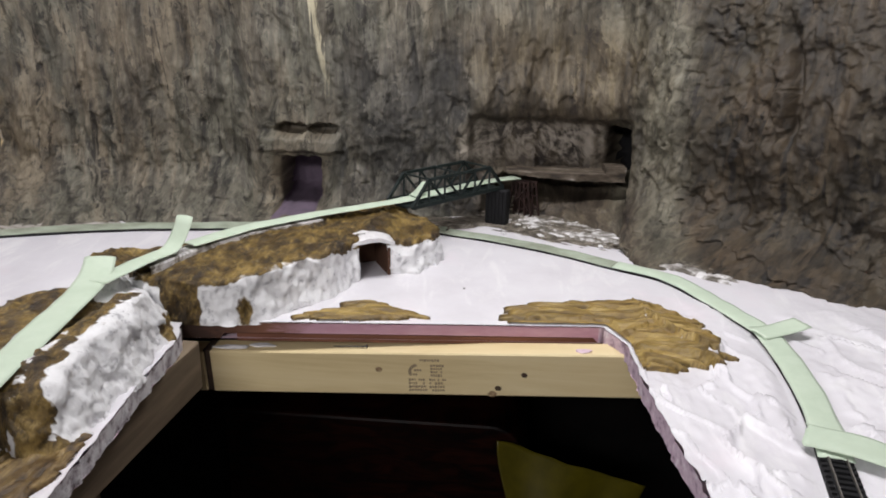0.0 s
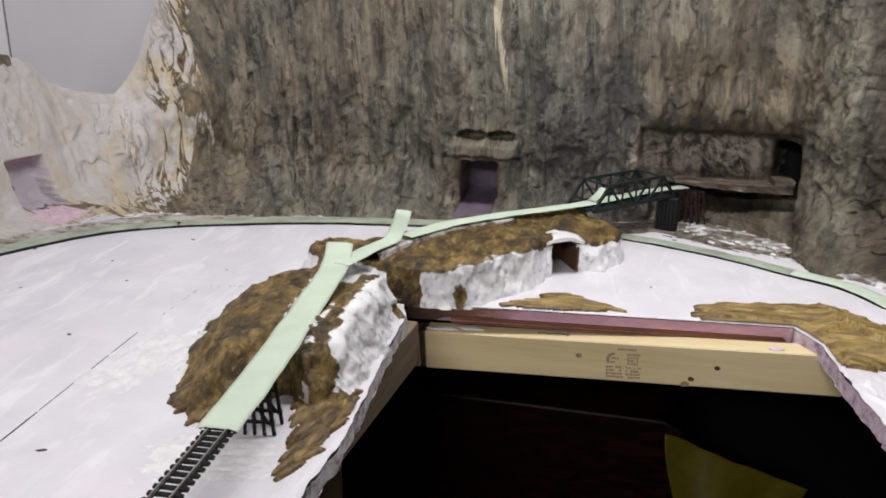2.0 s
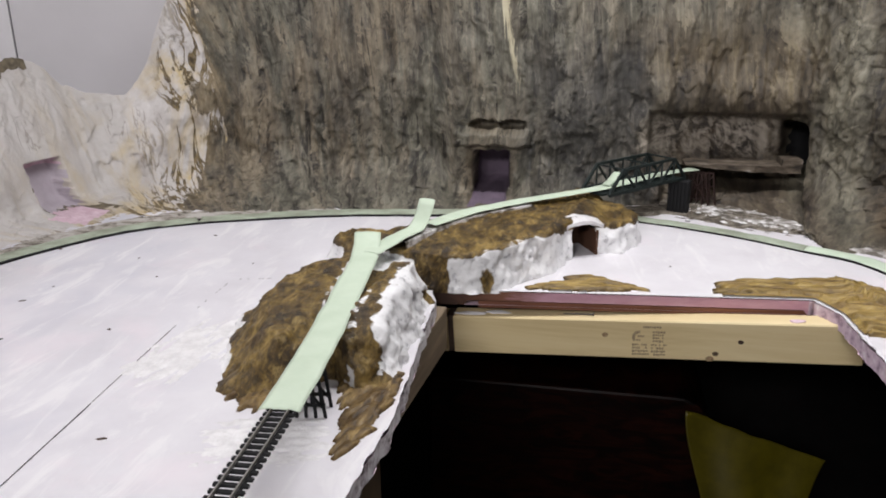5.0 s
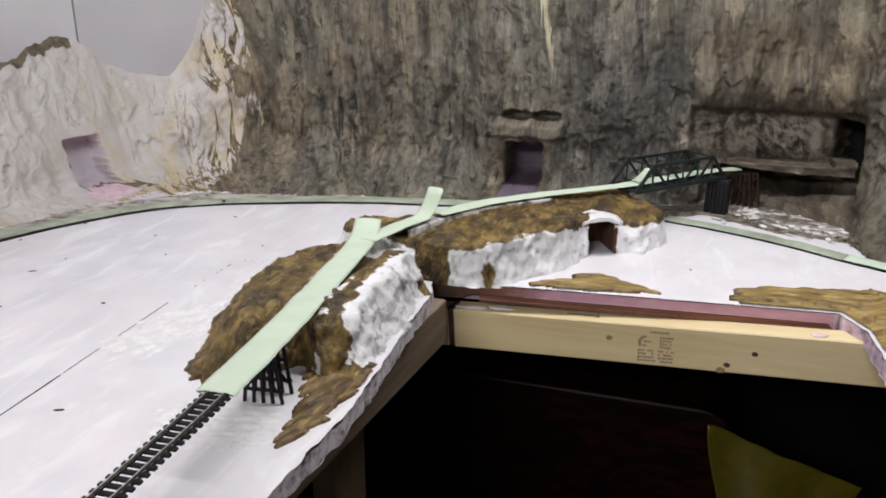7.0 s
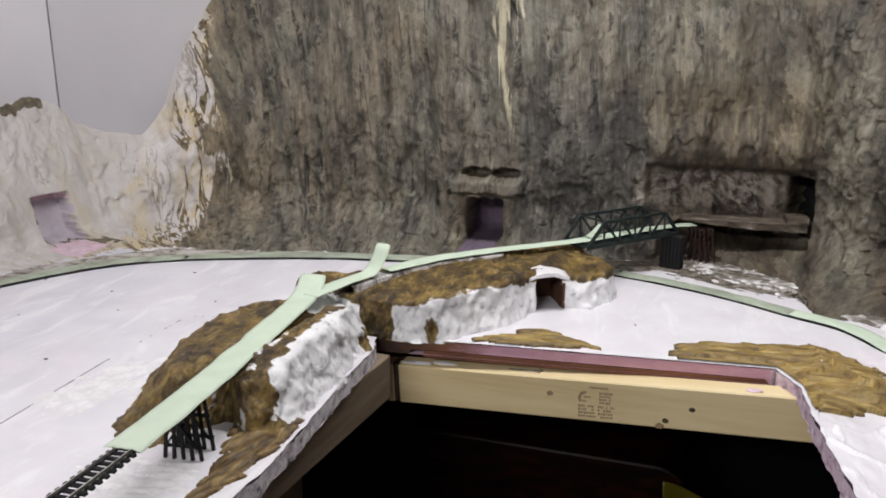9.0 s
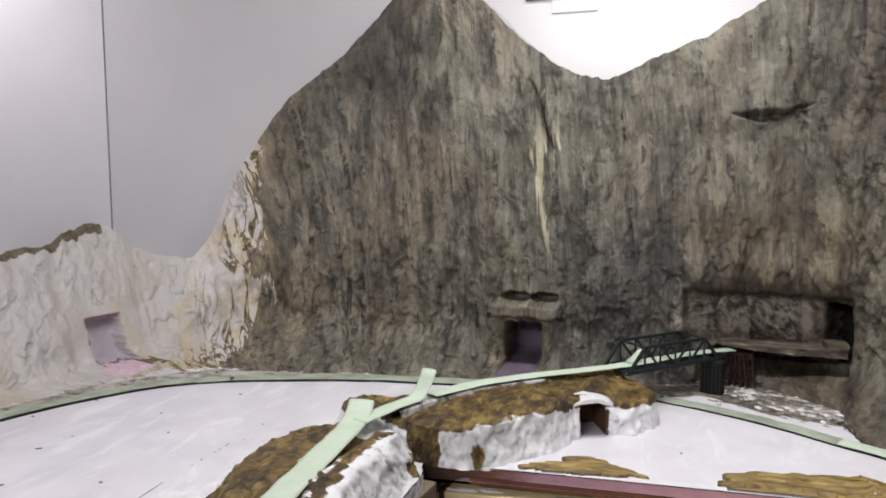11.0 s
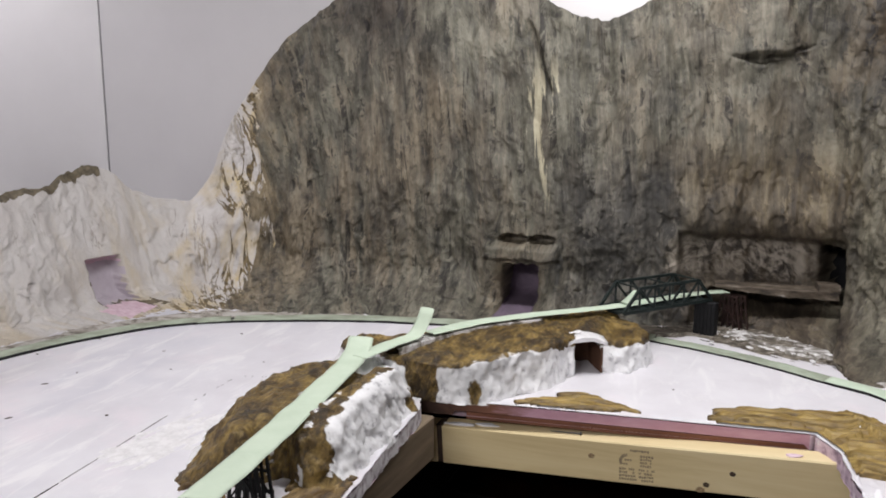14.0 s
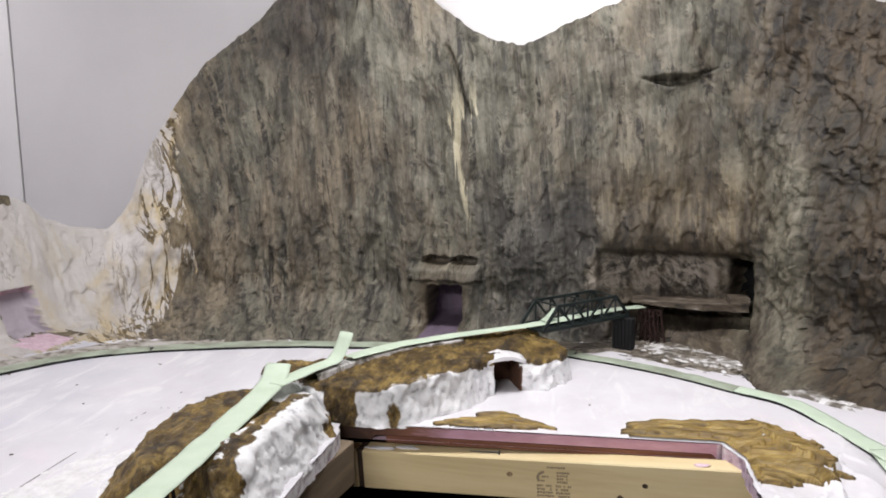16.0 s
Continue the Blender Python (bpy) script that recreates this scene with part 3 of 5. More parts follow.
def wall_board():
    """A board on the north wall with a dark edge, and a sheet of paper below it."""
    h = empty("wall_board", (-0.0, 1.987, 1.845))
    tagged(h, "pale board with a thin dark edge on the wall", "board")
    box("panel", (-0.115, -0.003, 0.004), (0.125, 0.0, 0.20), WALL, h, 0.0005)
    box("edge", (-0.119, -0.004, 0.0), (0.129, 0.0, 0.004), SEAM, h)
    box("edge", (-0.119, -0.004, 0.004), (-0.115, 0.0, 0.20), SEAM, h)
    sheet = box("paper_sheet", (-0.055, 1.9855, 1.812), (0.052, 1.987, 1.842), CUP_WHITE, None, 0.0003)
    tagged(sheet, "small white paper sheet stuck flat on the wall", "paper")


wall_board()

# ---- layout table ----
TOP = 1.0
WEST_EDGE = ((-0.4, -0.040), (0.5, -0.037), (0.70, -0.034), (0.80, -0.029), (0.90, -0.036), (1.04, -0.049), (1.145, -0.054), (1.19, -0.072))
EAST_EDGE = ((-0.4, 0.66), (0.5, 0.605), (0.878, 0.556), (1.09, 0.530), (1.197, 0.522), (1.25, 0.497))
NORTH_EDGE = ((-0.075, 1.19), (0.041, 1.205), (0.277, 1.229), (0.497, 1.250))


def west_x(y):
    return np.interp(y, *zip(*WEST_EDGE))


def east_x(y):
    return np.interp(y, *zip(*EAST_EDGE))


def north_y(x):
    return np.interp(x, *zip(*NORTH_EDGE))


def swirl(x, y):
    """Height of the trowelled plaster: overlapping thick smears toward the east side, thin elsewhere."""
    by_track = smoothstep(0.018, 0.045, np.abs(x - np.interp(y, (0.4, 0.75, 0.945, 1.0, 1.14, 1.26), (0.635, 0.66, 0.69, 0.70, 0.713, 0.709))))
    amount = 0.0003 + 0.0125 * smoothstep(0.515, 0.56, x) * smoothstep(1.42, 1.2, y) * smoothstep(0.95, 0.85, x) * by_track + 0.0010 * smoothstep(-0.42, -0.30, x) * smoothstep(0.0, -0.2, x)
    out = np.empty(len(x))
    for i, (a, b) in enumerate(zip(x, y)):
        w = 0.35 * noise.fractal(Vector((a * 22, b * 14, 2)), 0.8, 2.1, 3)
        q = Vector((a * 19 + b * 5 + w, b * 8.5 - a * 3 - w, 0.0))
        d, near = noise.voronoi(q)
        c = near[0]
        lobe = 0.35 + 0.30 * math.sin(c.x * 91.7 + c.y * 37.3) + 0.85 * math.sin(c.x * 53.1) * (q.x - c.x) + 0.5 * math.sin(c.y * 71.9) * (q.y - c.y)
        ridge = math.exp(-((d[1] - d[0]) / 0.09) ** 2) * max(0.0, math.sin(c.x * 33.3 + c.y * 12.0))
        out[i] = 0.75 * lobe + 0.55 * ridge + 0.25 * noise.fractal(Vector((a * 16, b * 9, 8)), 0.9, 2.0, 3) + 0.06 * noise.noise(Vector((a * 120, b * 60, 5)))
    return amount * np.maximum(out, 0)


def table_patch(name, xs, ys, parent):
    """xs, ys: two-dimensional grids. A painted skin on a foam board."""
    x, y = xs.ravel(), ys.ravel()
    z = TOP + swirl(x, y)
    nu, nv = xs.shape
    f = grid_faces(nu, nv)
    return mesh_object(name, np.c_[x, y, z], f, WHITE_TABLE, parent)


def nail_mesh(m):
    """A nail: tapered shank with a flat head."""
    bm = bmesh.new()
    r = bmesh.ops.create_cone(bm, cap_ends=True, segments=8, radius1=0.0006, radius2=0.0011, depth=0.046)
    h = bmesh.ops.create_cone(bm, cap_ends=True, segments=10, radius1=0.0030, radius2=0.0030, depth=0.0012)
    bmesh.ops.translate(bm, vec=(0, 0, 0.0232), verts=h["verts"])
    bmesh.ops.transform(bm, matrix=m @ Matrix.Translation((0.155, 0.014, 0.0028)) @ Matrix.Rotation(radians(90), 4, "Y"), verts=bm.verts)
    return bm


def table():
    top = empty("layout_table", (0, 0, 0))
    tagged(top, "white painted foam-board train layout table on a pine frame", "table")
    ys = np.linspace(-0.4, 1.19, 200)
    u = np.linspace(0, 1, 180)
    rag = np.array([0.004 * noise.noise(Vector((0, y * 45, 1))) for y in ys])
    xl = west_x(ys) + rag
    table_patch("painted_skin", -1.35 + (xl[:, None] + 1.35) * u[None, :], np.repeat(ys[:, None], 180, 1), top)
    ys2 = np.linspace(-0.4, 1.25, 430)
    u2 = np.linspace(0, 1, 260)
    rag2 = np.array([0.005 * noise.noise(Vector((0, y * 40, 5))) for y in ys2])
    xr = east_x(ys2) + rag2
    table_patch("painted_skin", xr[:, None] + (1.35 - xr[:, None]) * (u2[None, :] ** 1.6), np.repeat(ys2[:, None], 260, 1), top)
    xs = np.linspace(-1.35, 1.35, 420)
    lo = np.where(xs < -0.075, 1.19, np.where(xs > 0.497, 1.25, north_y(xs)))
    v = np.linspace(0, 1, 110) ** 1.3
    table_patch("painted_skin", np.repeat(xs[:, None], 110, 1), lo[:, None] + (1.99 - lo[:, None]) * v[None, :], top)
    # the foam board below, as one outline with a hand-cut edge
    line = [(x, y) for y, x in WEST_EDGE] + list(NORTH_EDGE) + [(x, y) for y, x in reversed(EAST_EDGE)]
    pts = []
    for (ax, ay), (bx, by) in zip(line, line[1:]):
        n = max(1, int(math.hypot(bx - ax, by - ay) / 0.006))
        pts += [(ax + (bx - ax) * i / n, ay + (by - ay) * i / n) for i in range(n)]
    pts.append(line[-1])
    rim = []
    for i, (x, y) in enumerate(pts):
        k = noise.noise(Vector((x * 40, y * 40, 0))) * (0.0006 if 0.0 < x < 0.49 and y > 1.15 else 0.003)
        k += noise.noise(Vector((x * 150, y * 150, 3))) * (0.0004 if 0.0 < x < 0.49 and y > 1.15 else 0.0034)
        rim.append((x + k, y + k * 0.5))
    nr = len(rim)
    verts = [(x, y, TOP - 0.0015) for x, y in rim] + [(x + 0.002 * noise.noise(Vector((x * 60, y * 60, 9))), y, TOP - (0.0165 if -0.02 < x < 0.49 and y > 1.19 else 0.024)) for x, y in rim]
    faces = [(i, i + 1, nr + i + 1, nr + i) for i in range(nr - 1)]
    mesh_object("foam_edge", verts, faces, [PINK, DIRTY_EDGE, STAINED_FOAM, LILAC_EDGE], top, index=[1 if pts[i][1] < 1.17 and pts[i][0] < 0.2 else 2 if pts[i][0] < 0.49 and pts[i][1] > 1.15 else 3 for i in range(len(faces))], label="pink cut foam board edge")
    under = [(x, y, TOP - 0.024) for x, y in rim] + [(1.35, -0.4, TOP - 0.024), (1.35, 1.99, TOP - 0.024), (-1.35, 1.99, TOP - 0.024), (-1.35, -0.4, TOP - 0.024)]
    mesh_object("foam_underside", under, [range(len(under))], PINK, top, smooth=False)
    bm = bmesh.new()
    bar(bm, (0.0, 1.2085, 0.9765), (0.50, 1.2575, 0.9765), 0.012, 0.011)
    part("plywood_strip", bm, RED_PLY, top)
    # joists and posts
    tilt = Matrix.Translation((0, 1.2, 0.956)) @ Matrix.Rotation(radians(-2.9), 4, "Y")
    face = box("front_joist", (-0.0405, 0, -0.0625), (0.56, 0.038, 0), PINE, top, 0.002, tilt, "pine joist with knots and a grade stamp")
    box("joist_end_block", (-0.12, 0.001, -0.0625), (-0.0495, 0.038, -0.002), PINE, top, 0.002, tilt)
    box("joist_gap", (-0.051, 0.004, -0.062), (-0.039, 0.037, -0.001), DARK_PINE, top, 0, tilt)
    box("side_joist", (-0.098, -0.4, 0.905), (-0.060, 1.185, 0.9755), SHADED_PINE, top, 0.002, Matrix.Translation((-0.046, 1.185, 0)) @ Matrix.Rotation(radians(-4.2), 4, "Z") @ Matrix.Translation((0.060, -1.185, 0)))
    box("side_joist", (0.60, -0.4, 0.905), (0.64, 1.2, 0.9755), PINE, top, 0.002, Matrix.Translation((0.6, 1.2, 0)) @ Matrix.Rotation(radians(5.5), 4, "Z") @ Matrix.Translation((-0.6, -1.2, 0)))
    box("table_leg", (-0.15, 0.93, 0), (-0.112, 1.02, 0.904), BROWN_PINE, top, 0.003)
    box("table_leg", (0.66, 1.0, 0), (0.70, 1.09, 0.904), PINE, top, 0.003)
    box("table_leg", (-1.3, -0.35, 0), (-1.21, -0.31, 0.9755), PINE, top, 0.003)
    box("table_leg", (1.21, -0.35, 0), (1.3, -0.31, 0.9755), PINE, top, 0.003)
    # knots, nail holes and grade stamp on the joist
    for kx, kz, r, mt in ((0.196, -0.024, 0.0042, KNOT), (0.392, -0.030, 0.0038, DARK_PINE), (0.349, -0.0585, 0.0050, KNOT), (0.357, -0.0500, 0.0040, BROWN_PINE)):
        bm = bmesh.new()
        bmesh.ops.create_circle(bm, cap_ends=True, segments=14, radius=r)
        for vt in bm.verts:
            vt.co *= 1 + 0.25 * noise.noise(vt.co * 400 + Vector((kx, kz, 0)))
        bmesh.ops.transform(bm, matrix=tilt @ Matrix.Translation((kx, -0.0004 - 0.0006 * (r < 0.0045), kz)) @ Matrix.Rotation(radians(90), 4, "X") @ Matrix.Diagonal((1.15, 0.9, 1, 1)), verts=bm.verts)
        part("knot", bm, mt, face)
    bm = bmesh.new()
    rnd = random.Random(4)
    def word(x, z, wide):
        """Worn characters as short bars."""
        end = x + wide
        while x < end:
            l = rnd.uniform(0.0016, 0.0034)
            if rnd.random() < 0.85:
                add_box(bm, (x, -0.0008, z - rnd.uniform(0.0024, 0.0034)), (x + l, 0.0, z), 0, tilt)
            x += l + 0.0009
    word(0.252, -0.0085, 0.024)
    for row in range(4):
        word(0.266, -0.0165 - row * 0.0048, 0.016)
    for row in range(4):
        word(0.236, -0.0375 - row * 0.0052, 0.022)
        word(0.264, -0.0375 - row * 0.0052, 0.021)
    for k in range(9):
        for r in (0.0085, 0.0105):
            a = radians(95 + 14 * k)
            p = (0.2475 + r * math.cos(a), -0.0272 + r * math.sin(a))
            add_box(bm, (p[0] - 0.001, -0.0008, p[1] - 0.001), (p[0] + 0.001, 0.0, p[1] + 0.001), 0, tilt)
    word(0.244, -0.0235, 0.010)
    word(0.242, -0.0300, 0.010)
    part("grade_stamp", bm, INK, face, "faded ink grade stamp")
    rnd = random.Random(8)
    for cx, cw in ((-0.01, 0.03), (0.03, 0.02), (0.47, 0.011)):
        bm = bmesh.new()
        bmesh.ops.create_icosphere(bm, subdivisions=2, radius=1)
        for vt in bm.verts:
            vt.co *= 1 + 0.5 * noise.noise(vt.co * 2 + Vector((cx * 40, 0, 0)))
        bmesh.ops.transform(bm, matrix=tilt @ Matrix.Translation((cx, 0.010 + rnd.uniform(0, 0.008), 0.001)) @ Matrix.Diagonal((cw, 0.006, 0.0022, 1)), verts=bm.verts)
        part("plaster_crumb", bm, PLASTER if cx < 0.06 else KNOT if cx < 0.4 else PINK, face)
    part("nail", nail_mesh(tilt), SEAM, face, "loose steel nail lying on the joist")
    for sx, sz, sw, sh in ((-0.100, -0.030, 0.010, 0.020), (-0.085, -0.045, 0.012, 0.006), (-0.078, -0.028, 0.006, 0.004), (-0.064, -0.058, 0.007, 0.004), (-0.094, -0.010, 0.014, 0.010)):
        bm = bmesh.new()
        bmesh.ops.create_circle(bm, cap_ends=True, segments=18, radius=1)
        for vt in bm.verts:
            vt.co *= 1 + 0.5 * noise.noise(vt.co * 2.3 + Vector((sx * 90, sz * 70, 0)))
        bmesh.ops.transform(bm, matrix=tilt @ Matrix.Translation((sx, 0.0003, sz)) @ Matrix.Rotation(radians(90), 4, "X") @ Matrix.Diagonal((sw, sh, 1, 1)), verts=bm.verts)
        part("paint_stain", bm, DARK_PINE, face)
    # board joints: dark hairline cracks
    for a, b in (((-0.358, 0.60), (-0.373, 0.77)), ((-0.374, 0.775), (-0.393, 0.99)), ((-0.394, 1.03), (-0.399, 1.175)), ((-0.399, 1.176), (-0.33, 1.194)), ((-0.746, 0.979), (-0.796, 1.032)), ((-0.345, 0.2), (-0.358, 0.59))):
        bm = bmesh.new()
        n = 24
        for i in range(n):
            t0, t1 = i / n, (i + 0.93) / n
            w = (0.0011 if a[1] < 0.9 else 0.0003) + 0.0009 * noise.noise(Vector((i * 0.7, a[0] * 9, 0)))
            if w > 0.0005:
                bar(bm, (a[0] + (b[0] - a[0]) * t0, a[1] + (b[1] - a[1]) * t0, TOP + 0.0006), (a[0] + (b[0] - a[0]) * t1, a[1] + (b[1] - a[1]) * t1, TOP + 0.0006), w, 0.0008)
        part("board_joint", bm, SEAM if a[1] < 0.7 else FAINT, top)
    return top


table()


# ---- ochre washes on the table ----
def wash(name, cx, cy, lx, ly, turn, seed, material=None, thick=0.0035, label="ochre brown plaster wash smeared on the white table", fray=1.0):
    """A thin smear of plaster drawn out in strokes; its ragged edge sinks into the table."""
    step = 0.0026
    gx, gy = np.meshgrid(np.arange(-0.75 * lx, 0.75 * lx, step), np.arange(-0.9 * ly, 0.9 * ly, step), indexing="ij")
    m = pose(cx, cy, 0, 0, 0, turn)
    out = []
    for u, w in zip(gx.ravel(), gy.ravel()):
        fringe = noise.fractal(Vector((u * 20, w * 95, seed)), 0.6, 2.1, 5)
        stroke = noise.fractal(Vector((u * 26 + 9, w * 150, seed)), 0.8, 2.1, 3)
        d = 1 - (abs(2 * u / lx) ** 2.4 + abs(2 * w / ly) ** 2.4) + fray * 0.95 * fringe
        z = thick * min(1.0, max(-1.0, d * 2.2)) + 0.0011 * stroke
        p = m @ Vector((u, w, 0))
        if p.y < 1.2 and west_x(p.y) - 0.003 < p.x < 0.3:
            z = -0.004
        if p.x >= 0.3 and (p.y < 1.19 and p.x < east_x(p.y) + 0.004 or 1.19 <= p.y < 1.26 and p.x < 0.53 and (p.y < north_y(p.x) + 0.003 or p.x > 0.49 and p.x < east_x(p.y) + 0.003)):
            z = -0.02
        out.append((p.x, p.y, TOP + max(-0.004, z)))
    out = np.array(out)
    f = grid_faces(*gx.shape)
    f = f[(out[f][..., 2] > TOP - 0.001).any(1) & (out[f][..., 2] > TOP - 0.0045).all(1)]
    used = np.unique(f)
    remap = np.zeros(len(out), int)
    remap[used] = np.arange(len(used))
    ob = mesh_object(name, out[used], remap[f], material or OCHRE)
    return tagged(ob, label, "plaster patch", "plaster washes")


DAB = grained("ochre_dabs", ((0.34, (0.115, 0.066, 0.014)), (0.48, (0.255, 0.165, 0.040)), (0.64, (0.43, 0.305, 0.092))), 34, stretch=(0.4, 2.0, 1), rough=0.55, strength=0.6, dist=0.003, distort=0.7)


def with_tone(base, name, dark):
    """A copy of a dab material whose strokes differ in pigment and painted crease shade."""
    m = base.copy()
    m.name = name
    nt = m.node_tree
    b = nt.nodes["Principled BSDF"]
    col = b.inputs["Base Color"].links[0].from_socket
    at = nt.nodes.new("ShaderNodeAttribute")
    at.attribute_name = "tone"
    nt.links.new(mix(nt, at.outputs["Fac"], mix(nt, 1.0, col, dark, "MULTIPLY"), col), b.inputs["Base Color"])
    return m


OCHRE_DAB = with_tone(DAB, "ochre_brush_dabs", (0.10, 0.08, 0.05))
BROWN_DAB = with_tone(BROWN, "brown_brush_dabs", (0.45, 0.40, 0.34))


def over_opening(x, y):
    """Whether the point lies over the access opening of the table."""
    west = (y < north_y(x) + 0.004) & (x > west_x(y) - 0.004) & (x < 0.3)
    east = (x >= 0.3) & (x < east_x(y) + 0.004) & (y < np.maximum(north_y(x), 1.19) + 0.003)
    return west | east


def dabs(name, outline, aim, seed, material, label, length=0.055, width=0.018, thick=0.006, gap=0.016):
    """Plaster laid on in overlapping brush dabs inside an outline; aim: degrees of the strokes from one end to the other."""
    rnd = random.Random(seed)
    ox, oy = zip(*outline)
    x0, x1, y0, y1 = min(ox), max(ox), min(oy), max(oy)
    strokes = []
    y = y0
    while y <= y1:
        x = x0
        while x <= x1:
            px, py = x + rnd.uniform(-0.4, 0.4) * gap, y + rnd.uniform(-0.4, 0.4) * gap
            if inside_of((px, py), list(outline)):
                f = (px - x0) / (x1 - x0)
                strokes.append((px, py, radians(aim[0] + (aim[1] - aim[0]) * f + rnd.uniform(-9, 9)), length * rnd.uniform(0.7, 1.15), width * rnd.uniform(0.7, 1.2), rnd.random()))
            x += gap
        y += gap * 0.75
    rnd.shuffle(strokes)
    step = 0.0017
    gx, gy = np.meshgrid(np.arange(x0 - 0.03, x1 + 0.04, step), np.arange(y0 - 0.02, y1 + 0.02, step), indexing="ij")
    rough = fbm(gx.ravel() * 60, gy.ravel() * 170, np.full(gx.size, seed * 3.0), 3).reshape(gx.shape)
    # a thin ground coat, then the strokes
    ground = np.zeros(gx.shape, bool)
    for (ax, ay), (bx, by) in zip(outline, outline[1:] + outline[:1]):
        if ay != by:
            ground ^= ((ay > gy) != (by > gy)) & (gx + 0.004 * rough < (bx - ax) * (gy - ay) / (by - ay) + ax)
    top = np.where(ground, 0.0012 + 0.0004 * rough, -0.004)
    tone = np.full(gx.shape, 0.35)
    for k, (px, py, a, ln, wd, r) in enumerate(strokes):
        dx, dy = gx - px, gy - py
        u, w = dx * math.cos(a) + dy * math.sin(a), -dx * math.sin(a) + dy * math.cos(a)
        u, w = u / ln, w / (wd * np.clip(0.70 - 0.75 * (u / ln), 0.16, 1.2)) + 0.08 * rough
        d = 1 - np.maximum(np.abs(2 * u) ** 2.5, np.abs(2 * w) ** 1.6)
        h = np.where(d > 0, thick * (0.55 + 0.45 * r) * np.clip(d * 1.2, 0, 1) ** 0.7 + 0.0007 * rough, -0.004)
        on = h > top
        # the rim of each stroke is darkened: crease shade put into the colour
        tone = np.where(on, np.clip(0.10 + d * 2.0, 0.0, 1) * (0.55 + 0.45 * ((r * 7.3) % 1)), tone)
        top = np.maximum(top, h)
    px, py, pz = gx.ravel(), gy.ravel(), top.ravel()
    for reach in (0.004, 0.008):
        lip = over_opening(px, py - reach) | over_opening(px - reach, py) | over_opening(px - 0.7 * reach, py - 0.7 * reach) | over_opening(px + reach, py)
        pz = np.where(lip, np.minimum(pz, 0.0016 + 0.25 * (reach - 0.004)), pz)
    laid = np.where(pz > -0.003)[0]
    lift = np.zeros(len(px))
    lift[laid] = swirl(px[laid], py[laid])
    out = np.c_[px, py, TOP + np.where(pz > -0.003, pz + lift + 0.0012, -0.004)]
    f = grid_faces(*gx.shape)
    f = f[(out[f][..., 2] > TOP).any(1) & ~over_opening(px, py)[f].any(1)]
    used = np.unique(f)
    remap = np.zeros(len(out), int)
    remap[used] = np.arange(len(used))
    ob = mesh_object(name, out[used], remap[f], material)
    ob.data.attributes.new("tone", "FLOAT", "POINT").data.foreach_set("value", tone.ravel()[used].astype(np.float32))
    return tagged(ob, label, "plaster patch", "plaster washes")


def inside_of(p, poly):
    """Whether the point p lies in the polygon."""
    ins = False
    for (ax, ay), (bx, by) in zip(poly, poly[1:] + poly[:1]):
        if (ay > p[1]) != (by > p[1]) and p[0] < (bx - ax) * (p[1] - ay) / (by - ay) + ax:
            ins = not ins
    return ins


dabs("plaster_wash", ((0.085, 1.222), (0.10, 1.242), (0.160, 1.285), (0.195, 1.275), (0.235, 1.254), (0.225, 1.236), (0.166, 1.226)), (30, -8), 1, OCHRE_DAB, "ochre brown plaster in finger-like brush dabs at the opening")
dabs("plaster_wash", ((0.375, 1.246), (0.385, 1.292), (0.449, 1.312), (0.535, 1.342), (0.570, 1.315), (0.612, 1.272), (0.615, 1.240), (0.625, 1.195), (0.615, 1.160), (0.565, 1.135), (0.522, 1.120), (0.515, 1.23), (0.49, 1.238)), (6, -26), 2, OCHRE_DAB, "ochre brown plaster in long brush dabs round the opening's corner", length=0.080, width=0.022, thick=0.009, gap=0.019)
dabs("plaster_wash", ((-0.064, 0.728), (-0.072, 0.758), (-0.085, 0.785), (-0.085, 0.82), (-0.10, 0.85), (-0.115, 0.875), (-0.04, 0.895), (-0.045, 0.80), (-0.055, 0.73)), (-110, -110), 4, BROWN_DAB, "brown plaster dabs running down from the hill", length=0.045, width=0.016)
dabs("plaster_wash", ((-0.225, 0.822), (-0.232, 0.86), (-0.19, 0.87), (-0.165, 0.81), (-0.172, 0.795), (-0.20, 0.795)), (-140, -60), 5, BROWN_DAB, "brown plaster dabs at the foot of the hill", length=0.036, width=0.014, thick=0.006)
wash("rock_debris", 0.44, 1.715, 0.36, 0.16, -30, 17, DEBRIS, 0.0032, "grey brown plaster ground below the cave", 0.4)
wash("snow_plaster", 0.475, 1.695, 0.24, 0.10, -32, 7, DIRTY_SNOW, 0.0055, "white plaster smeared like snow at the foot of the cave", 1.3)
wash("snow_plaster", 0.66, 1.50, 0.16, 0.04, -42, 8, DIRTY_SNOW, 0.004, "white plaster smeared at the foot of the mountain", 1.2)
wash("foot_plaster", -0.765, 1.415, 0.36, 0.075, 52, 21, FOOT_PLASTER, 0.004, "grimy grey white plaster where the rock meets the tape", 0.5)
wash("foot_plaster", -0.54, 1.548, 0.34, 0.065, 21, 22, FOOT_PLASTER, 0.004, "grimy grey plaster where the painted rock meets the tape", 0.5)
wash("foot_plaster", -0.875, 1.18, 0.30, 0.060, 74, 23, FOOT_PLASTER, 0.004, "grimy grey white plaster at the foot of the white rock", 0.5)
wash("snow_plaster", -0.33, 0.93, 0.20, 0.09, 75, 9, PLASTER, 0.0022, "thin white plaster ridges beside the brown hill", 1.4)
wash("snow_plaster", -0.15, 0.735, 0.14, 0.09, 15, 10, PLASTER, 0.0014, "thin white plaster skim under the raised track", 1.4)

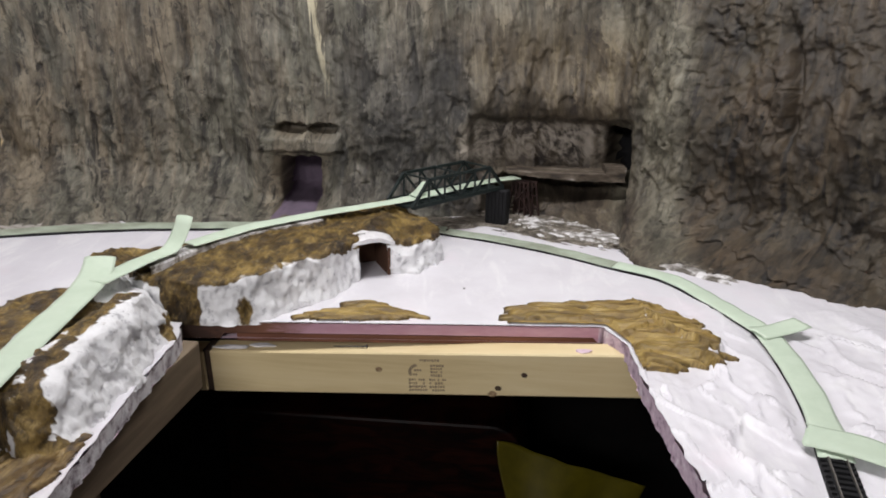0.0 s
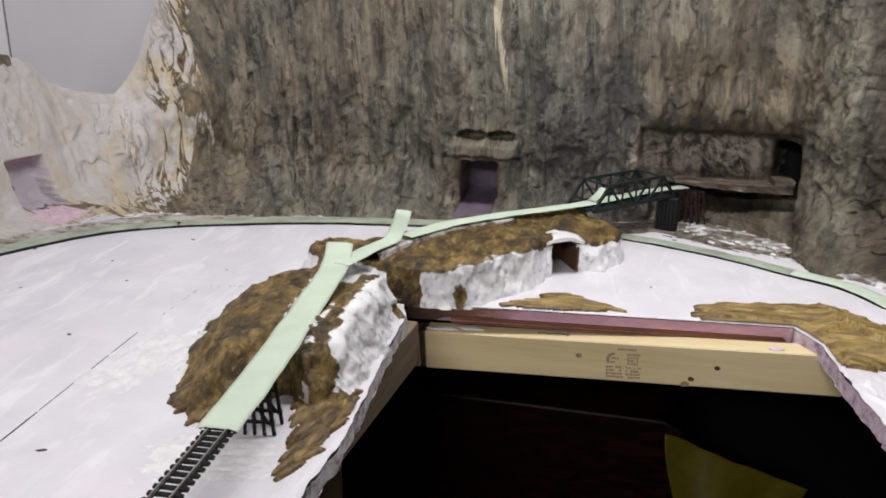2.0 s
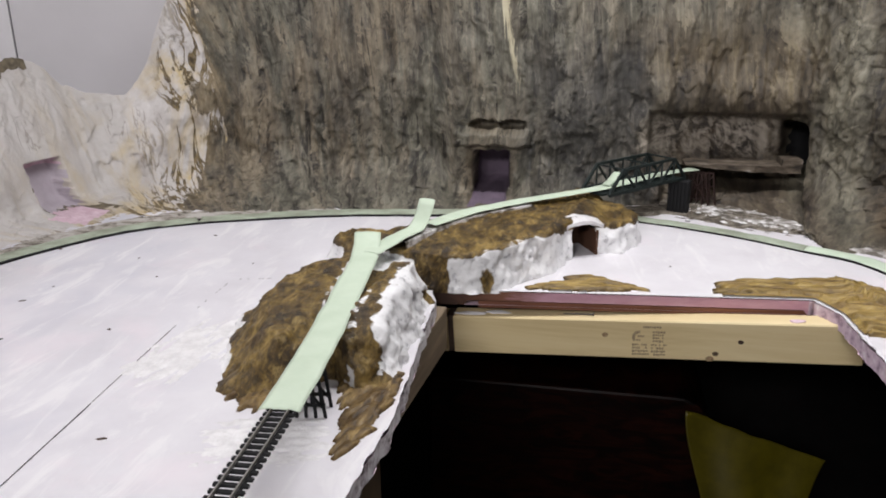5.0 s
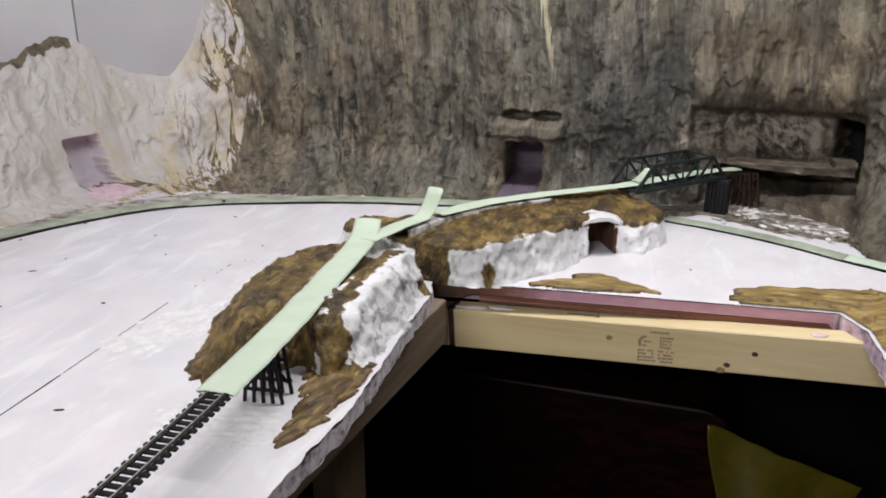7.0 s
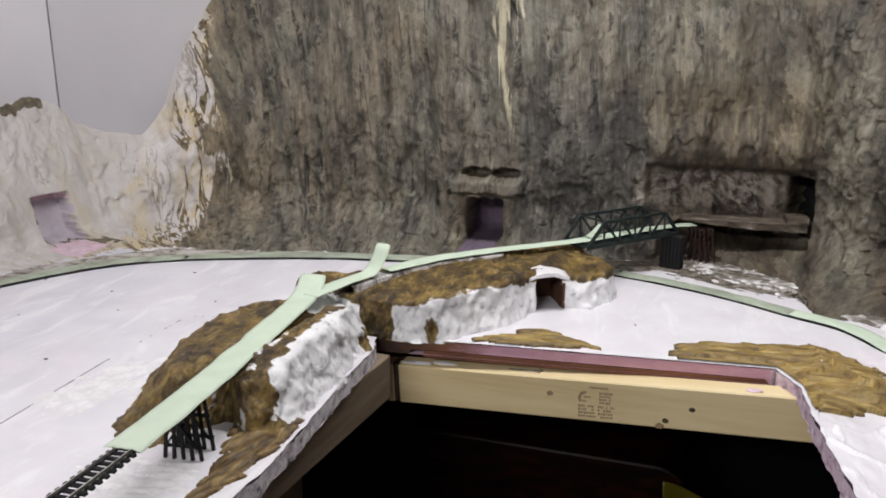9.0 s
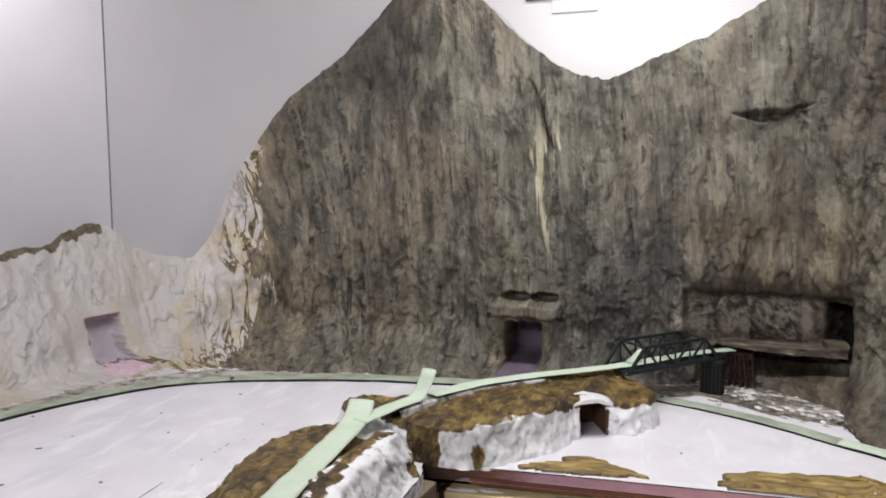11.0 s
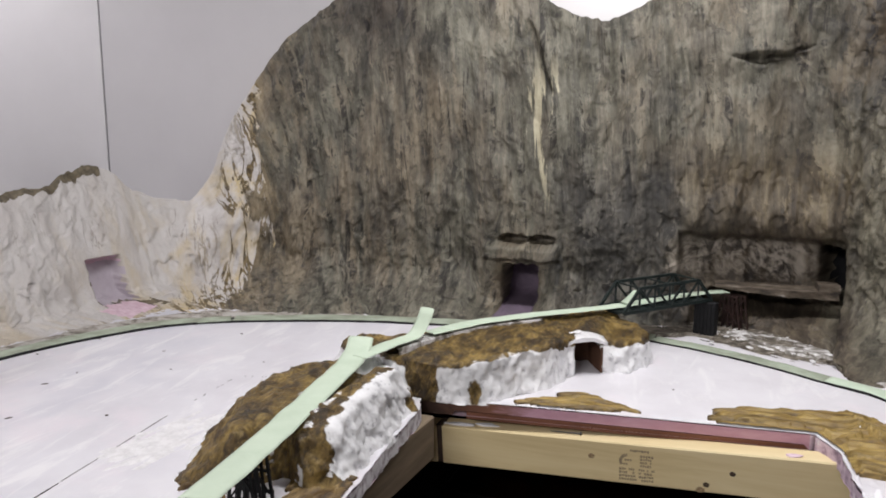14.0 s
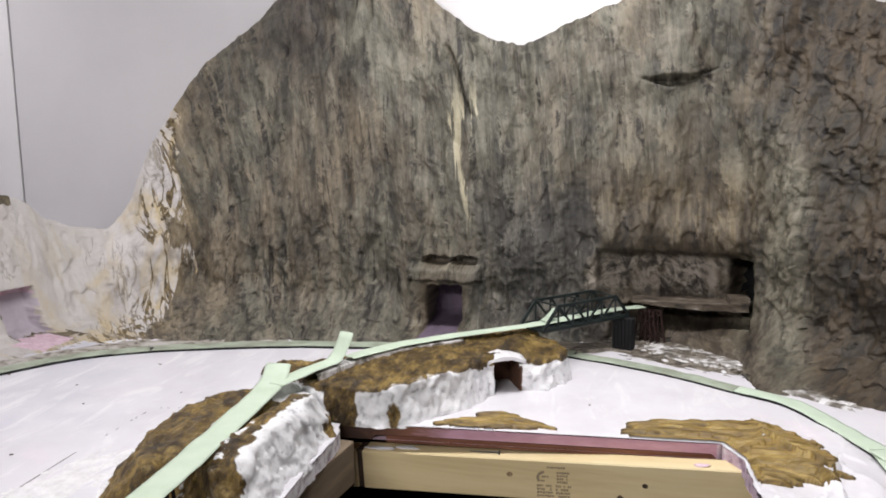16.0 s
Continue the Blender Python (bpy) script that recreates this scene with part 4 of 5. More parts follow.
wash("rock_debris", 0.235, 1.705, 0.24, 0.075, 20, 14, DEBRIS, 0.007, "grey brown plaster debris at the foot of the rock", 0.5)
wash("rock_debris", 0.47, 1.70, 0.10, 0.045, -24, 15, DEBRIS, 0.0065, "grey brown plaster debris among the white smears", 0.9)
wash("rock_debris", 0.63, 1.555, 0.20, 0.04, -38, 16, DEBRIS, 0.006, "grey brown plaster debris at the foot of the rock", 0.6)

# ---- mountain backdrop ----
FOOT = ((0, -1.02, 0.45), (0.07, -0.905, 1.0), (0.14, -0.811, 1.288), (0.21, -0.713, 1.441), (0.29, -0.614, 1.483), (0.40, -0.43, 1.567), (0.52, -0.20, 1.622), (0.60, 0.05, 1.657), (0.70, 0.36, 1.76), (0.765, 0.545, 1.625), (0.83, 0.645, 1.535), (0.89, 0.765, 1.435), (0.94, 0.91, 1.345), (1, 1.20, 1.27))
MID = ((0, -1.10, 0.45), (0.07, -1.00, 1.0), (0.14, -0.965, 1.27), (0.21, -0.945, 1.51), (0.25, -0.91, 1.62), (0.29, -0.83, 1.70), (0.33, -0.70, 1.755), (0.40, -0.52, 1.765), (0.52, -0.22, 1.77), (0.60, 0.05, 1.79), (0.70, 0.36, 1.83), (0.765, 0.56, 1.82), (0.83, 0.69, 1.72), (0.89, 0.85, 1.54), (0.94, 1.02, 1.46), (1, 1.30, 1.40))
CREST = ((0, -1.18, 0.45), (0.07, -1.10, 1.0), (0.14, -1.045, 1.29), (0.21, -1.03, 1.535), (0.25, -0.99, 1.655), (0.29, -0.94, 1.80), (0.33, -0.85, 1.85), (0.40, -0.66, 1.875), (0.52, -0.31, 1.90), (0.60, 0.0, 1.89), (0.70, 0.32, 1.91), (0.765, 0.58, 1.93), (0.83, 0.76, 1.90), (0.89, 0.93, 1.78), (0.94, 1.10, 1.68), (1, 1.36, 1.55))
CREST_LEFT = ((0, 1.12), (0.06, 1.14), (0.10, 1.185), (0.125, 1.225), (0.145, 1.277), (0.17, 1.28), (0.19, 1.308), (0.22, 1.310), (0.24, 1.258), (0.262, 1.225), (0.285, 1.222))
CREST_RIGHT = ((0.30, 1.27), (0.32, 1.39), (0.345, 1.497), (0.38, 1.612), (0.43, 1.712), (0.47, 1.81), (0.515, 1.93), (0.55, 1.83), (0.575, 1.735), (0.60, 1.67), (0.625, 1.645), (0.66, 1.685), (0.70, 1.74), (0.735, 1.82), (0.78, 1.83), (0.825, 1.72), (0.87, 1.69), (1, 1.68))


def bulge(x, z, x0, x1, z0, z1, soft=0.006):
    """1 inside a rough rectangle, 0 outside."""
    return smoothstep(x0 - soft, x0 + soft, x) * smoothstep(x1 + soft, x1 - soft, x) * smoothstep(z0 - soft, z0 + soft, z) * smoothstep(z1 + soft, z1 - soft, z)


def mountain():
    ns, nz = 1080, 330
    s = np.linspace(0, 1, ns)
    # even spacing along the mid line
    mid = curve_at(MID, s)
    d = np.r_[0, np.cumsum(np.linalg.norm(np.diff(mid, axis=0), axis=1))]
    s = np.interp(np.linspace(0, d[-1], ns), d, s)
    foot, mid, crest = curve_at(FOOT, s), curve_at(MID, s), curve_at(CREST, s)
    zt = curve_at(CREST_LEFT + CREST_RIGHT, s)[:, 0]
    zt += np.array([0.006 * noise.noise(Vector((q * 90, 0, 3))) + 0.004 * noise.noise(Vector((q * 260, 0, 3))) for q in s])
    t = np.gradient(mid, axis=0)
    t /= np.linalg.norm(t, axis=1)[:, None]
    k = np.ones(25) / 25
    back = np.c_[-t[:, 1], t[:, 0]]
    back = np.c_[np.convolve(np.pad(back[:, 0], 12, "edge"), k, "valid"), np.convolve(np.pad(back[:, 1], 12, "edge"), k, "valid")]
    v = np.linspace(0, 1, nz) ** 1.15
    z = (TOP - 0.004) + (zt[:, None] - TOP + 0.004) * v[None, :]
    west_side = smoothstep(0.33, 0.25, s)[:, None]
    toe = np.array([0.075 + 0.03 * noise.noise(Vector((q * 22, 0, 1))) + 0.02 * noise.noise(Vector((q * 70, 0, 2))) for q in s])[:, None] + 0.03
    toe = toe - 0.02
    at_door = (smoothstep(0.528, 0.545, s) * smoothstep(0.592, 0.578, s))[:, None]
    toe = toe * (1 - at_door) + 0.022 * at_door
    lo = 1 - (1 - np.clip((z - 0.994 - 0.0065 * at_door) / (1.35 * toe), 0, 1)[..., None]) ** (2.2 + 8.0 * west_side[..., None])
    start = 1.2 - 0.16 * west_side
    hi = np.clip((z - start) / np.maximum(zt[:, None] - start, 0.08), 0, 1)[..., None]
    xy = foot[:, None] * (1 - lo) + mid[:, None] * lo
    bend = hi ** (1.4 - 0.25 * west_side[..., None])
    xy = xy * (1 - bend) + crest[:, None] * bend
    x, y, zf = xy[..., 0].ravel(), xy[..., 1].ravel(), z.ravel()
    # rough rock: crooked vertical creases, lumps and chips
    flute, lump, chip, crease, tool, slab = (np.empty(len(x)) for _ in range(6))
    fr, rd = noise.fractal, noise.ridged_multi_fractal
    for i in range(len(x)):
        px, py, pz = x[i], y[i], zf[i]
        w = 0.020 * noise.noise(Vector((px * 11, py * 11, pz * 11 + 5)))
        flute[i] = fr(Vector(((px + w) * 17, (py + w) * 17, pz * 2.6)), 0.85, 2.1, 5)
        lump[i] = fr(Vector((px * 5 + 7, py * 5, pz * 4)), 1.0, 2.0, 3)
        crease[i] = rd(Vector(((px + w) * 13, (py - w) * 13, (pz + w) * (2.6 + 1.0 * (px > 0.5)))), 0.9, 2.2, 4, 1.0, 2.0)
        chip[i] = fr(Vector((px * 70, py * 70, pz * 38)), 0.8, 2.1, 3)
        w2 = 0.5 * noise.noise(Vector((px * 45, py * 45, pz * 30)))
        q = Vector(((px + py * 0.6) * 26 + w2, 0.0, (pz + 0.25 * w) * 13 + w2))
        f1, near = noise.voronoi(q)
        c = near[0]
        slab[i] = math.sin(c.x * 91.7 + c.z * 37.3) + 1.6 * math.sin(c.x * 53.1) * (q.x - c.x) + 1.2 * math.sin(c.z * 71.9) * (q.z - c.z)
        tool[i] = fr(Vector((px * 34 + 3, py * 34, (pz + px * 0.4) * 22)), 0.9, 2.1, 3)
    crease = np.clip(crease, 0, 2.2) - 1.0
    calm = smoothstep(1.26, 1.38, zf) * smoothstep(0.62, 0.50, x)
    away = 0.011 * flute + 0.018 * lump + 0.007 * crease + (1 - 0.7 * calm) * ((0.0032 + 0.0030 * smoothstep(1.22, 1.10, zf)) * tool + 0.0026 * chip + 0.0026 * slab)
    east = smoothstep(0.52, 0.70, x)
    away += east * (0.001 * slab + 0.0028 * chip - 0.001 * tool)
    plain = smoothstep(-0.72, -0.86, x)
    away = away * (1 - 0.35 * plain) + 0.004 * plain * crease
    # pillar and cave on the east
    away += -0.030 * bulge(x, zf, 0.60, 0.72, 0.9, 1.5, 0.05)
    away += -0.045 * smoothstep(1.09, 0.99, zf) * smoothstep(0.48, 0.56, x) * smoothstep(0.72, 0.62, x)
    wob = 0.008 * flute
    cave = bulge(x, zf + wob, 0.275, 0.588, 1.062, 1.188, 0.010)
    hole = bulge(x + 0.006 * tool, zf + 0.3 * (x - 0.55), 0.545, 0.590, 1.06, 1.172, 0.006)
    away += 0.038 * cave + 0.17 * hole
    away += 0.075 * bulge(x, zf + wob, 0.33, 0.585, 1.030, 1.068, 0.005) + 0.050 * bulge(x, zf + wob, 0.31, 0.585, 0.9, 1.056, 0.012)
    away += -0.024 * bulge(x, zf + wob, 0.28, 0.60, 1.197, 1.27, 0.030)
    # doorway with a lintel ledge and two slots above it
    door = bulge(x + 0.003 * chip, zf, -0.102, -0.027, 0.9, 1.104, 0.004)
    away = away * (1 - 0.6 * bulge(x, zf, -0.16, 0.03, 0.9, 1.19, 0.03))
    away += 0.13 * door * smoothstep(1.002, 1.016, zf) - 0.030 * bulge(x + 0.012 * tool, zf + 0.012 * lump + 0.006 * tool, -0.150, 0.018, 1.118, 1.152, 0.007)
    away += -0.012 * bulge(x, zf, -0.17, -0.115, 0.9, 1.11, 0.01) - 0.012 * bulge(x, zf, -0.022, 0.03, 0.9, 1.11, 0.01)
    slots = smoothstep(1.15, 0.85, np.abs((x + 0.084 + 0.006 * tool) / 0.030) ** 3 + np.abs((zf - 1.164 - 0.003 * tool) / 0.011) ** 3) + smoothstep(1.15, 0.85, np.abs((x + 0.021 + 0.006 * tool) / 0.029) ** 3 + np.abs((zf - 1.162 + 0.003 * tool) / 0.010) ** 3)
    away += 0.045 * slots
    # window niche in the white western rock, found by its place along the y axis
    west = smoothstep(-0.80, -0.86, x)
    niche = bulge(y + 0.003 * chip, zf + 0.003 * chip, 1.440, 1.528, 1.010, 1.112, 0.004) * west
    away = away * (1 - 0.8 * bulge(y, zf, 1.40, 1.58, 0.98, 1.15, 0.03) * west) + 0.045 * niche
    # brow on the upper right
    lens = np.clip(1 - ((x - 0.430) / 0.085) ** 2, 0, 1)
    away += 0.020 * lens * smoothstep(0.007 * lens + 0.002, 0.002 * lens, np.abs(zf - 1.552 - 0.10 * (x - 0.42) - 0.5 * (x - 0.43) ** 2 * 6 - 0.006 * flute - 0.004 * tool)) 
    half = 0.012 + 0.062 * np.clip((1.74 - zf) / 0.15, 0, 1)
    away += -0.020 * smoothstep(1.0, 0.35, np.abs(x - 0.435 - 0.010 * tool) / half) * smoothstep(1.560, 1.569, zf) * smoothstep(1.76, 1.60, zf)
    oval = np.hypot((x - 0.722) / 0.040, (zf - 1.472) / 0.052)
    right = (x > 0.6) & (y > 1.7)
    away += np.where(right, 0.007 * smoothstep(1.05, 0.85, oval) + 0.006 * np.exp(-((oval - 1) / 0.16) ** 2) * (x < 0.725) + 0.012 * smoothstep(1.0, 0.5, np.hypot((x - 0.716) / 0.007, (zf - 1.445) / 0.007)) + 0.012 * smoothstep(1.0, 0.5, np.hypot((x - 0.733) / 0.007, (zf - 1.445) / 0.007)), 0)
    run = np.abs(x + 0.071 - 0.055 * (1.632 - zf) / 0.147 - 0.006 * flute)
    away += 0.016 * smoothstep(0.010, 0.0, run) * smoothstep(1.47, 1.50, zf) * smoothstep(1.66, 1.62, zf)
    gash = np.abs(x - 0.81 + 0.01 * flute)
    away += np.where(y < 1.8, 0.022 * smoothstep(0.016, 0.0, gash) * smoothstep(1.17, 1.22, zf) * smoothstep(1.42, 1.36, zf), 0)
    fade = smoothstep(0.0, 0.03, zt[:, None] - z).ravel() * 0.75 + 0.25
    away *= fade
    b = np.repeat(back[:, None, :], nz, 1).reshape(-1, 2)
    x2, y2 = x + b[:, 0] * away, np.minimum(y + b[:, 1] * away, 1.985)
    verts = np.c_[x2, y2, zf + 0.003 * chip * fade]
    faces = grid_faces(ns, nz)
    # a thin back edge that meets the wall
    top_i = np.arange(ns) * nz + nz - 1
    nb = len(verts)
    verts = np.r_[verts, np.c_[x2[top_i] + back[:, 0] * 0.03, np.minimum(y2[top_i] + np.maximum(back[:, 1], 0.2) * 0.12, 1.988), zf[top_i] - 0.01]]
    rim = np.c_[top_i[:-1], top_i[1:], nb + 1 + np.arange(ns - 1), nb + np.arange(ns - 1)]
    faces = np.r_[faces, rim]
    mats = np.zeros(len(faces), int)
    cen = grid_faces(ns, nz)[:, 0]
    # the cave's end hole is coloured black, its deep shade put into the material
    mats[: len(cen)] = np.where((door[cen] > 0.30) & (zf[cen] > 1.004), 1, np.where(hole[cen] > 0.5, 5, np.where(niche[cen] > 0.6, np.where(zf[cen] > 1.098, 2, 3), 0)))
    near_top = (zt[:, None] - z).ravel()[cen] < 0.018 + 0.018 * flute[cen] + 0.016 * np.maximum(lump[cen], 0) + 0.10 * np.maximum(flute[cen] - 0.35, 0)
    ss = np.repeat(s, nz)[cen]
    mats[: len(cen)] = np.where(near_top & (ss > 0.10) & (ss < 0.215), 4, mats[: len(cen)])
    around = (bulge(y + 0.006 * chip, zf + 0.004 * chip, 1.4315, 1.545, 1.0045, 1.110, 0.0015) * west)[cen]
    rim_dark = (around > 0.5) & (niche[cen] < 0.6) & ((y[cen] < 1.447) & (zf[cen] < 1.078) | (zf[cen] < 1.0125)) & (tool[cen] > -0.35)
    mats[: len(cen)] = np.where(rim_dark, 4, mats[: len(cen)])
    shelf = (zf[cen] < 1.011) & (np.abs(y[cen] - 1.46) < 0.04 + 0.02 * lump[cen]) & (x[cen] > -0.95) & (x[cen] < -0.84)
    mats[: len(cen)] = np.where(shelf, 2, mats[: len(cen)])
    grid = np.stack([x, y, zf], 1).reshape(ns, nz, 3)
    up = np.concatenate([np.zeros((ns, 1)), np.cumsum(np.linalg.norm(np.diff(grid, axis=1), axis=2), axis=1)], 1)
    along = np.linspace(0, d[-1], ns)[:, None] + 0 * up
    flow = np.r_[np.c_[along.ravel(), 0 * along.ravel(), up.ravel()], np.c_[along[:, -1], 0 * along[:, -1], up[:, -1] + 0.03]]
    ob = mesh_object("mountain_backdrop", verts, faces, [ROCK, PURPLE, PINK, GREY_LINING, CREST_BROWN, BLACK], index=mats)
    ob.data.attributes.new("flow", "FLOAT_VECTOR", "POINT").data.foreach_set("vector", flow.astype(np.float32).ravel())
    return tagged(ob, "carved plaster mountain painted grey and brown, white unpainted west end", "mountain")


mountain()


# ---- the two small hills on the table ----
def hill(name, poly, spine, height, paint, label, lean=0.010, skip=None, sink=0.004, rough=1.0, crag=1.0):
    """A plaster mound: craggy sides round an outline, a rounded top drawn in to a spine."""
    poly = np.array(poly)
    ring = np.r_[poly, poly[:1]]
    d = np.r_[0, np.cumsum(np.linalg.norm(np.diff(ring, axis=0), axis=1))]
    n = int(d[-1] / 0.0028)
    u = np.linspace(0, d[-1], n, endpoint=False)
    o = np.c_[np.interp(u, d, ring[:, 0]), np.interp(u, d, ring[:, 1])]
    k = np.ones(9) / 9
    for c in (0, 1):
        o[:, c] = np.convolve(np.r_[o[-4:, c], o[:, c], o[:4, c]], k, "valid")
    sp, _, _ = spaced([(x, y, 0) for x, y in spine], 0.004)
    near = sp[np.argmin(np.linalg.norm(o[:, None] - sp[None, :, :2], axis=2), axis=1), :2]
    ins = near - o
    dist = np.linalg.norm(ins, axis=1)
    ins /= dist[:, None]
    lean_at = np.minimum(lean(o) if callable(lean) else np.full(n, lean), dist * 0.8)
    rows, nwall, ntop = [], 16, 18
    for j in range(nwall + ntop + 1):
        if j <= nwall:
            f = j / nwall
            p, rise = o + ins * (lean_at * f)[:, None], np.full(n, 0.93 * f)
        else:
            f = (j - nwall) / ntop
            p, rise = o + ins * (lean_at + (dist - lean_at) * f)[:, None], 0.93 + 0.07 * np.sin(np.full(n, f) * math.pi / 2)
        h = height(p[:, 0], p[:, 1])
        zz = rise * (h + sink) - sink
        out = np.empty((n, 3))
        side = max(0.0, 1 - max(0, j - nwall) / 4)
        for i in range(n):
            q = Vector((p[i, 0], p[i, 1], zz[i]))
            a = noise.fractal(q * 21, 0.9, 2.1, 4) * 0.0085 + (noise.ridged_multi_fractal(q * 30, 0.9, 2.2, 3, 1.0, 2.0) - 1.0) * 0.0035 + noise.noise(q * 150) * 0.0014
            a += 0.0027 * noise.ridged_multi_fractal(Vector((q.x * 80, q.y * 80, q.z * 45)), 0.9, 2.2, 3, 1.0, 2.0) - 0.002
            w = 0.6 * noise.noise(q * 60)
            vq = Vector(((q.x + q.y * 0.5) * 36 + w, (q.y - q.x * 0.5) * 36 - w, q.z * 40 + w))
            c = noise.voronoi(vq)[1][0]
            a += 0.0015 * (math.sin(c.x * 91.7 + c.y * 37.3 + c.z * 61.1) + 1.2 * math.sin(c.x * 53.1 + c.z * 17.0) * (vq.z - c.z) + 0.9 * math.sin(c.y * 71.9) * (vq.x - c.x))
            b = noise.fractal(q * 55 + Vector((4, 4, 4)), 0.9, 2.1, 3) * 0.0055 * crag
            out[i] = (q.x - ins[i, 0] * a * side * rough, q.y - ins[i, 1] * a * side * rough, q.z + b * rough * (1 - 0.5 * side) * (j > 0) + (0.4 * a if j > nwall else 0))
        rows.append(out)
    verts = np.stack(rows, 1)
    verts[..., 2] += TOP
    nv = nwall + ntop + 1
    i, j = np.meshgrid(np.arange(n), np.arange(nv - 1), indexing="ij")
    a, b = i * nv + j, ((i + 1) % n) * nv + j
    f = np.stack([a, b, b + 1, a + 1], -1).reshape(-1, 4)
    flat = verts.reshape(-1, 3)
    cen = flat[f].mean(1)
    if skip is not None:
        keep = ~skip(cen[:, 0], cen[:, 1], cen[:, 2])
        f, cen = f[keep], cen[keep]
    wob = np.array([noise.fractal(Vector(c) * 42, 0.8, 2.1, 4) for c in flat])
    ob = mesh_object(name, flat, f, HILL)
    field = ob.data.attributes.new("white", "FLOAT", "POINT")
    field.data.foreach_set("value", paint(flat[:, 0], flat[:, 1], flat[:, 2] - TOP, wob).astype(np.float32))
    return tagged(ob, label, "hill", "hills under the raised track")


EAST_HILL = [(-0.092, 1.188), (-0.046, 1.190), (0.0, 1.195), (0.034, 1.207), (0.072, 1.258), (0.114, 1.311), (0.130, 1.365), (0.140, 1.392), (0.176, 1.412), (0.212, 1.425), (0.246, 1.470), (0.252, 1.512), (0.205, 1.575), (0.14, 1.665), (0.03, 1.57), (-0.07, 1.46), (-0.15, 1.35), (-0.19, 1.27), (-0.15, 1.205)]
PORTAL = Matrix.Translation((0.134, 1.391, TOP)) @ Matrix.Rotation(math.atan2(0.021, 0.041), 4, "Z")


def portal_gap(x, y, z):
    inv = PORTAL.inverted()
    u = inv[0][0] * x + inv[0][1] * y + inv[0][3]
    w = inv[1][0] * x + inv[1][1] * y + inv[1][3]
    return (u > -0.003) & (u < 0.045) & (w > -0.05) & (w < 0.026) & ((z < TOP + 0.053) | (w < 0.006))


def front_lip(x, y):
    """1 along the raised front lip of the eastern hill."""
    return smoothstep(0.030, 0.085, (x - 0.02) * 0.76 - (y - 1.475) * 0.65) * smoothstep(-0.03, 0.04, x) * smoothstep(0.19, 0.14, x)


def east_paint(x, y, z, wob):
    """Positive where the plaster was left white."""
    w = 0.050 + 0.015 * front_lip(x, y) * smoothstep(0.130, 0.095, x) - 0.008 * smoothstep(0.14, 0.24, x) + 0.004 * wob - z
    w = np.minimum(w, x + 0.046 - 0.004 * wob)
    w = np.maximum(w, np.minimum(-0.096 - x + 0.006 * wob, 0.048 + 0.004 * wob - z))
    return np.minimum(w, 0.012 * (np.hypot((x - 0.014) / 0.012, (z - 0.014) / 0.022) - 1 - 0.3 * wob))


hill("rock_hill", EAST_HILL, ((-0.11, 1.27), (-0.05, 1.36), (0.05, 1.45), (0.17, 1.56)), lambda x, y: 0.060 + 0.012 * front_lip(x, y) + 0.004 * smoothstep(0.07, 0.0, np.abs((x - 0.02) * 0.76 - (y - 1.475) * 0.65)) - 0.006 * smoothstep(0.15, 0.25, x), east_paint, "small plaster hill, brown top and white rock face, with a tunnel mouth", 0.008, portal_gap, crag=0.6)
WEST_HILL = [(-0.232, 0.805), (-0.262, 0.855), (-0.305, 0.950), (-0.316, 1.03), (-0.310, 1.10), (-0.262, 1.20), (-0.20, 1.24), (-0.16, 1.255), (-0.085, 1.19), (-0.062, 1.15), (-0.050, 0.99), (-0.045, 0.885), (-0.075, 0.848), (-0.105, 0.862), (-0.125, 0.885), (-0.16, 0.83)]


def west_height(x, y):
    ridge = 0.0600 + 0.004 * smoothstep(-0.16, -0.19, x) - 0.010 * smoothstep(-0.23, -0.30, x)
    ridge = ridge + 0.015 * smoothstep(-0.130, -0.108, x) * smoothstep(0.86, 0.93, y) * smoothstep(1.18, 1.10, y) - 0.020 * smoothstep(-0.085, -0.05, x)
    ridge = ridge - 0.012 * smoothstep(0.026, 0.012, np.abs(x + 0.136 + 0.12 * np.clip(1.0 - y, -0.05, 0.2)))
    return ridge - 0.016 * smoothstep(0.07, 0.0, np.hypot(x + 0.075, y - 1.175)) - 0.03 * smoothstep(1.10, 1.24, y) * smoothstep(-0.15, -0.25, x)


def west_paint(x, y, z, wob):
    w = np.minimum(x + 0.090 - 0.010 * wob - 0.012 * smoothstep(1.0, 0.90, y), y - 0.885 - 0.012 * wob)
    w = np.minimum(w, 0.075 + 0.004 * wob - z)
    w = np.maximum(w, np.minimum(y - 1.125 - 0.012 * wob, x + 0.16))
    w = np.maximum(w, np.minimum(-0.26 - x, 0.010 + 0.006 * wob - z))
    # bare flecks along both edges of the tape
    off = np.abs(x - np.interp(y, (0.77, 0.895, 1.055, 1.13), (-0.11, -0.125, -0.146, -0.150)))
    w = np.maximum(w, np.minimum(0.006 - np.abs(off - 0.024), 0.02 * (np.abs(wob) - 0.34)))
    return np.minimum(w, np.maximum(np.maximum(1.125 - y, -0.085 - x), z - 0.022))


hill("rock_hill", WEST_HILL, ((-0.135, 0.90), (-0.16, 1.0), (-0.165, 1.10), (-0.15, 1.16)), west_height, west_paint, "small plaster hill, brown slopes and a white rock beside the table opening", lambda o: 0.026 + 0.040 * smoothstep(-0.10, -0.24, o[:, 0]) + 0.006 * smoothstep(0.95, 0.84, o[:, 1]), rough=1.15, crag=0.7)
NORTH_MOUND = [(-0.285, 1.32), (-0.262, 1.385), (-0.20, 1.39), (-0.15, 1.36), (-0.16, 1.24), (-0.22, 1.18), (-0.24, 1.26)]
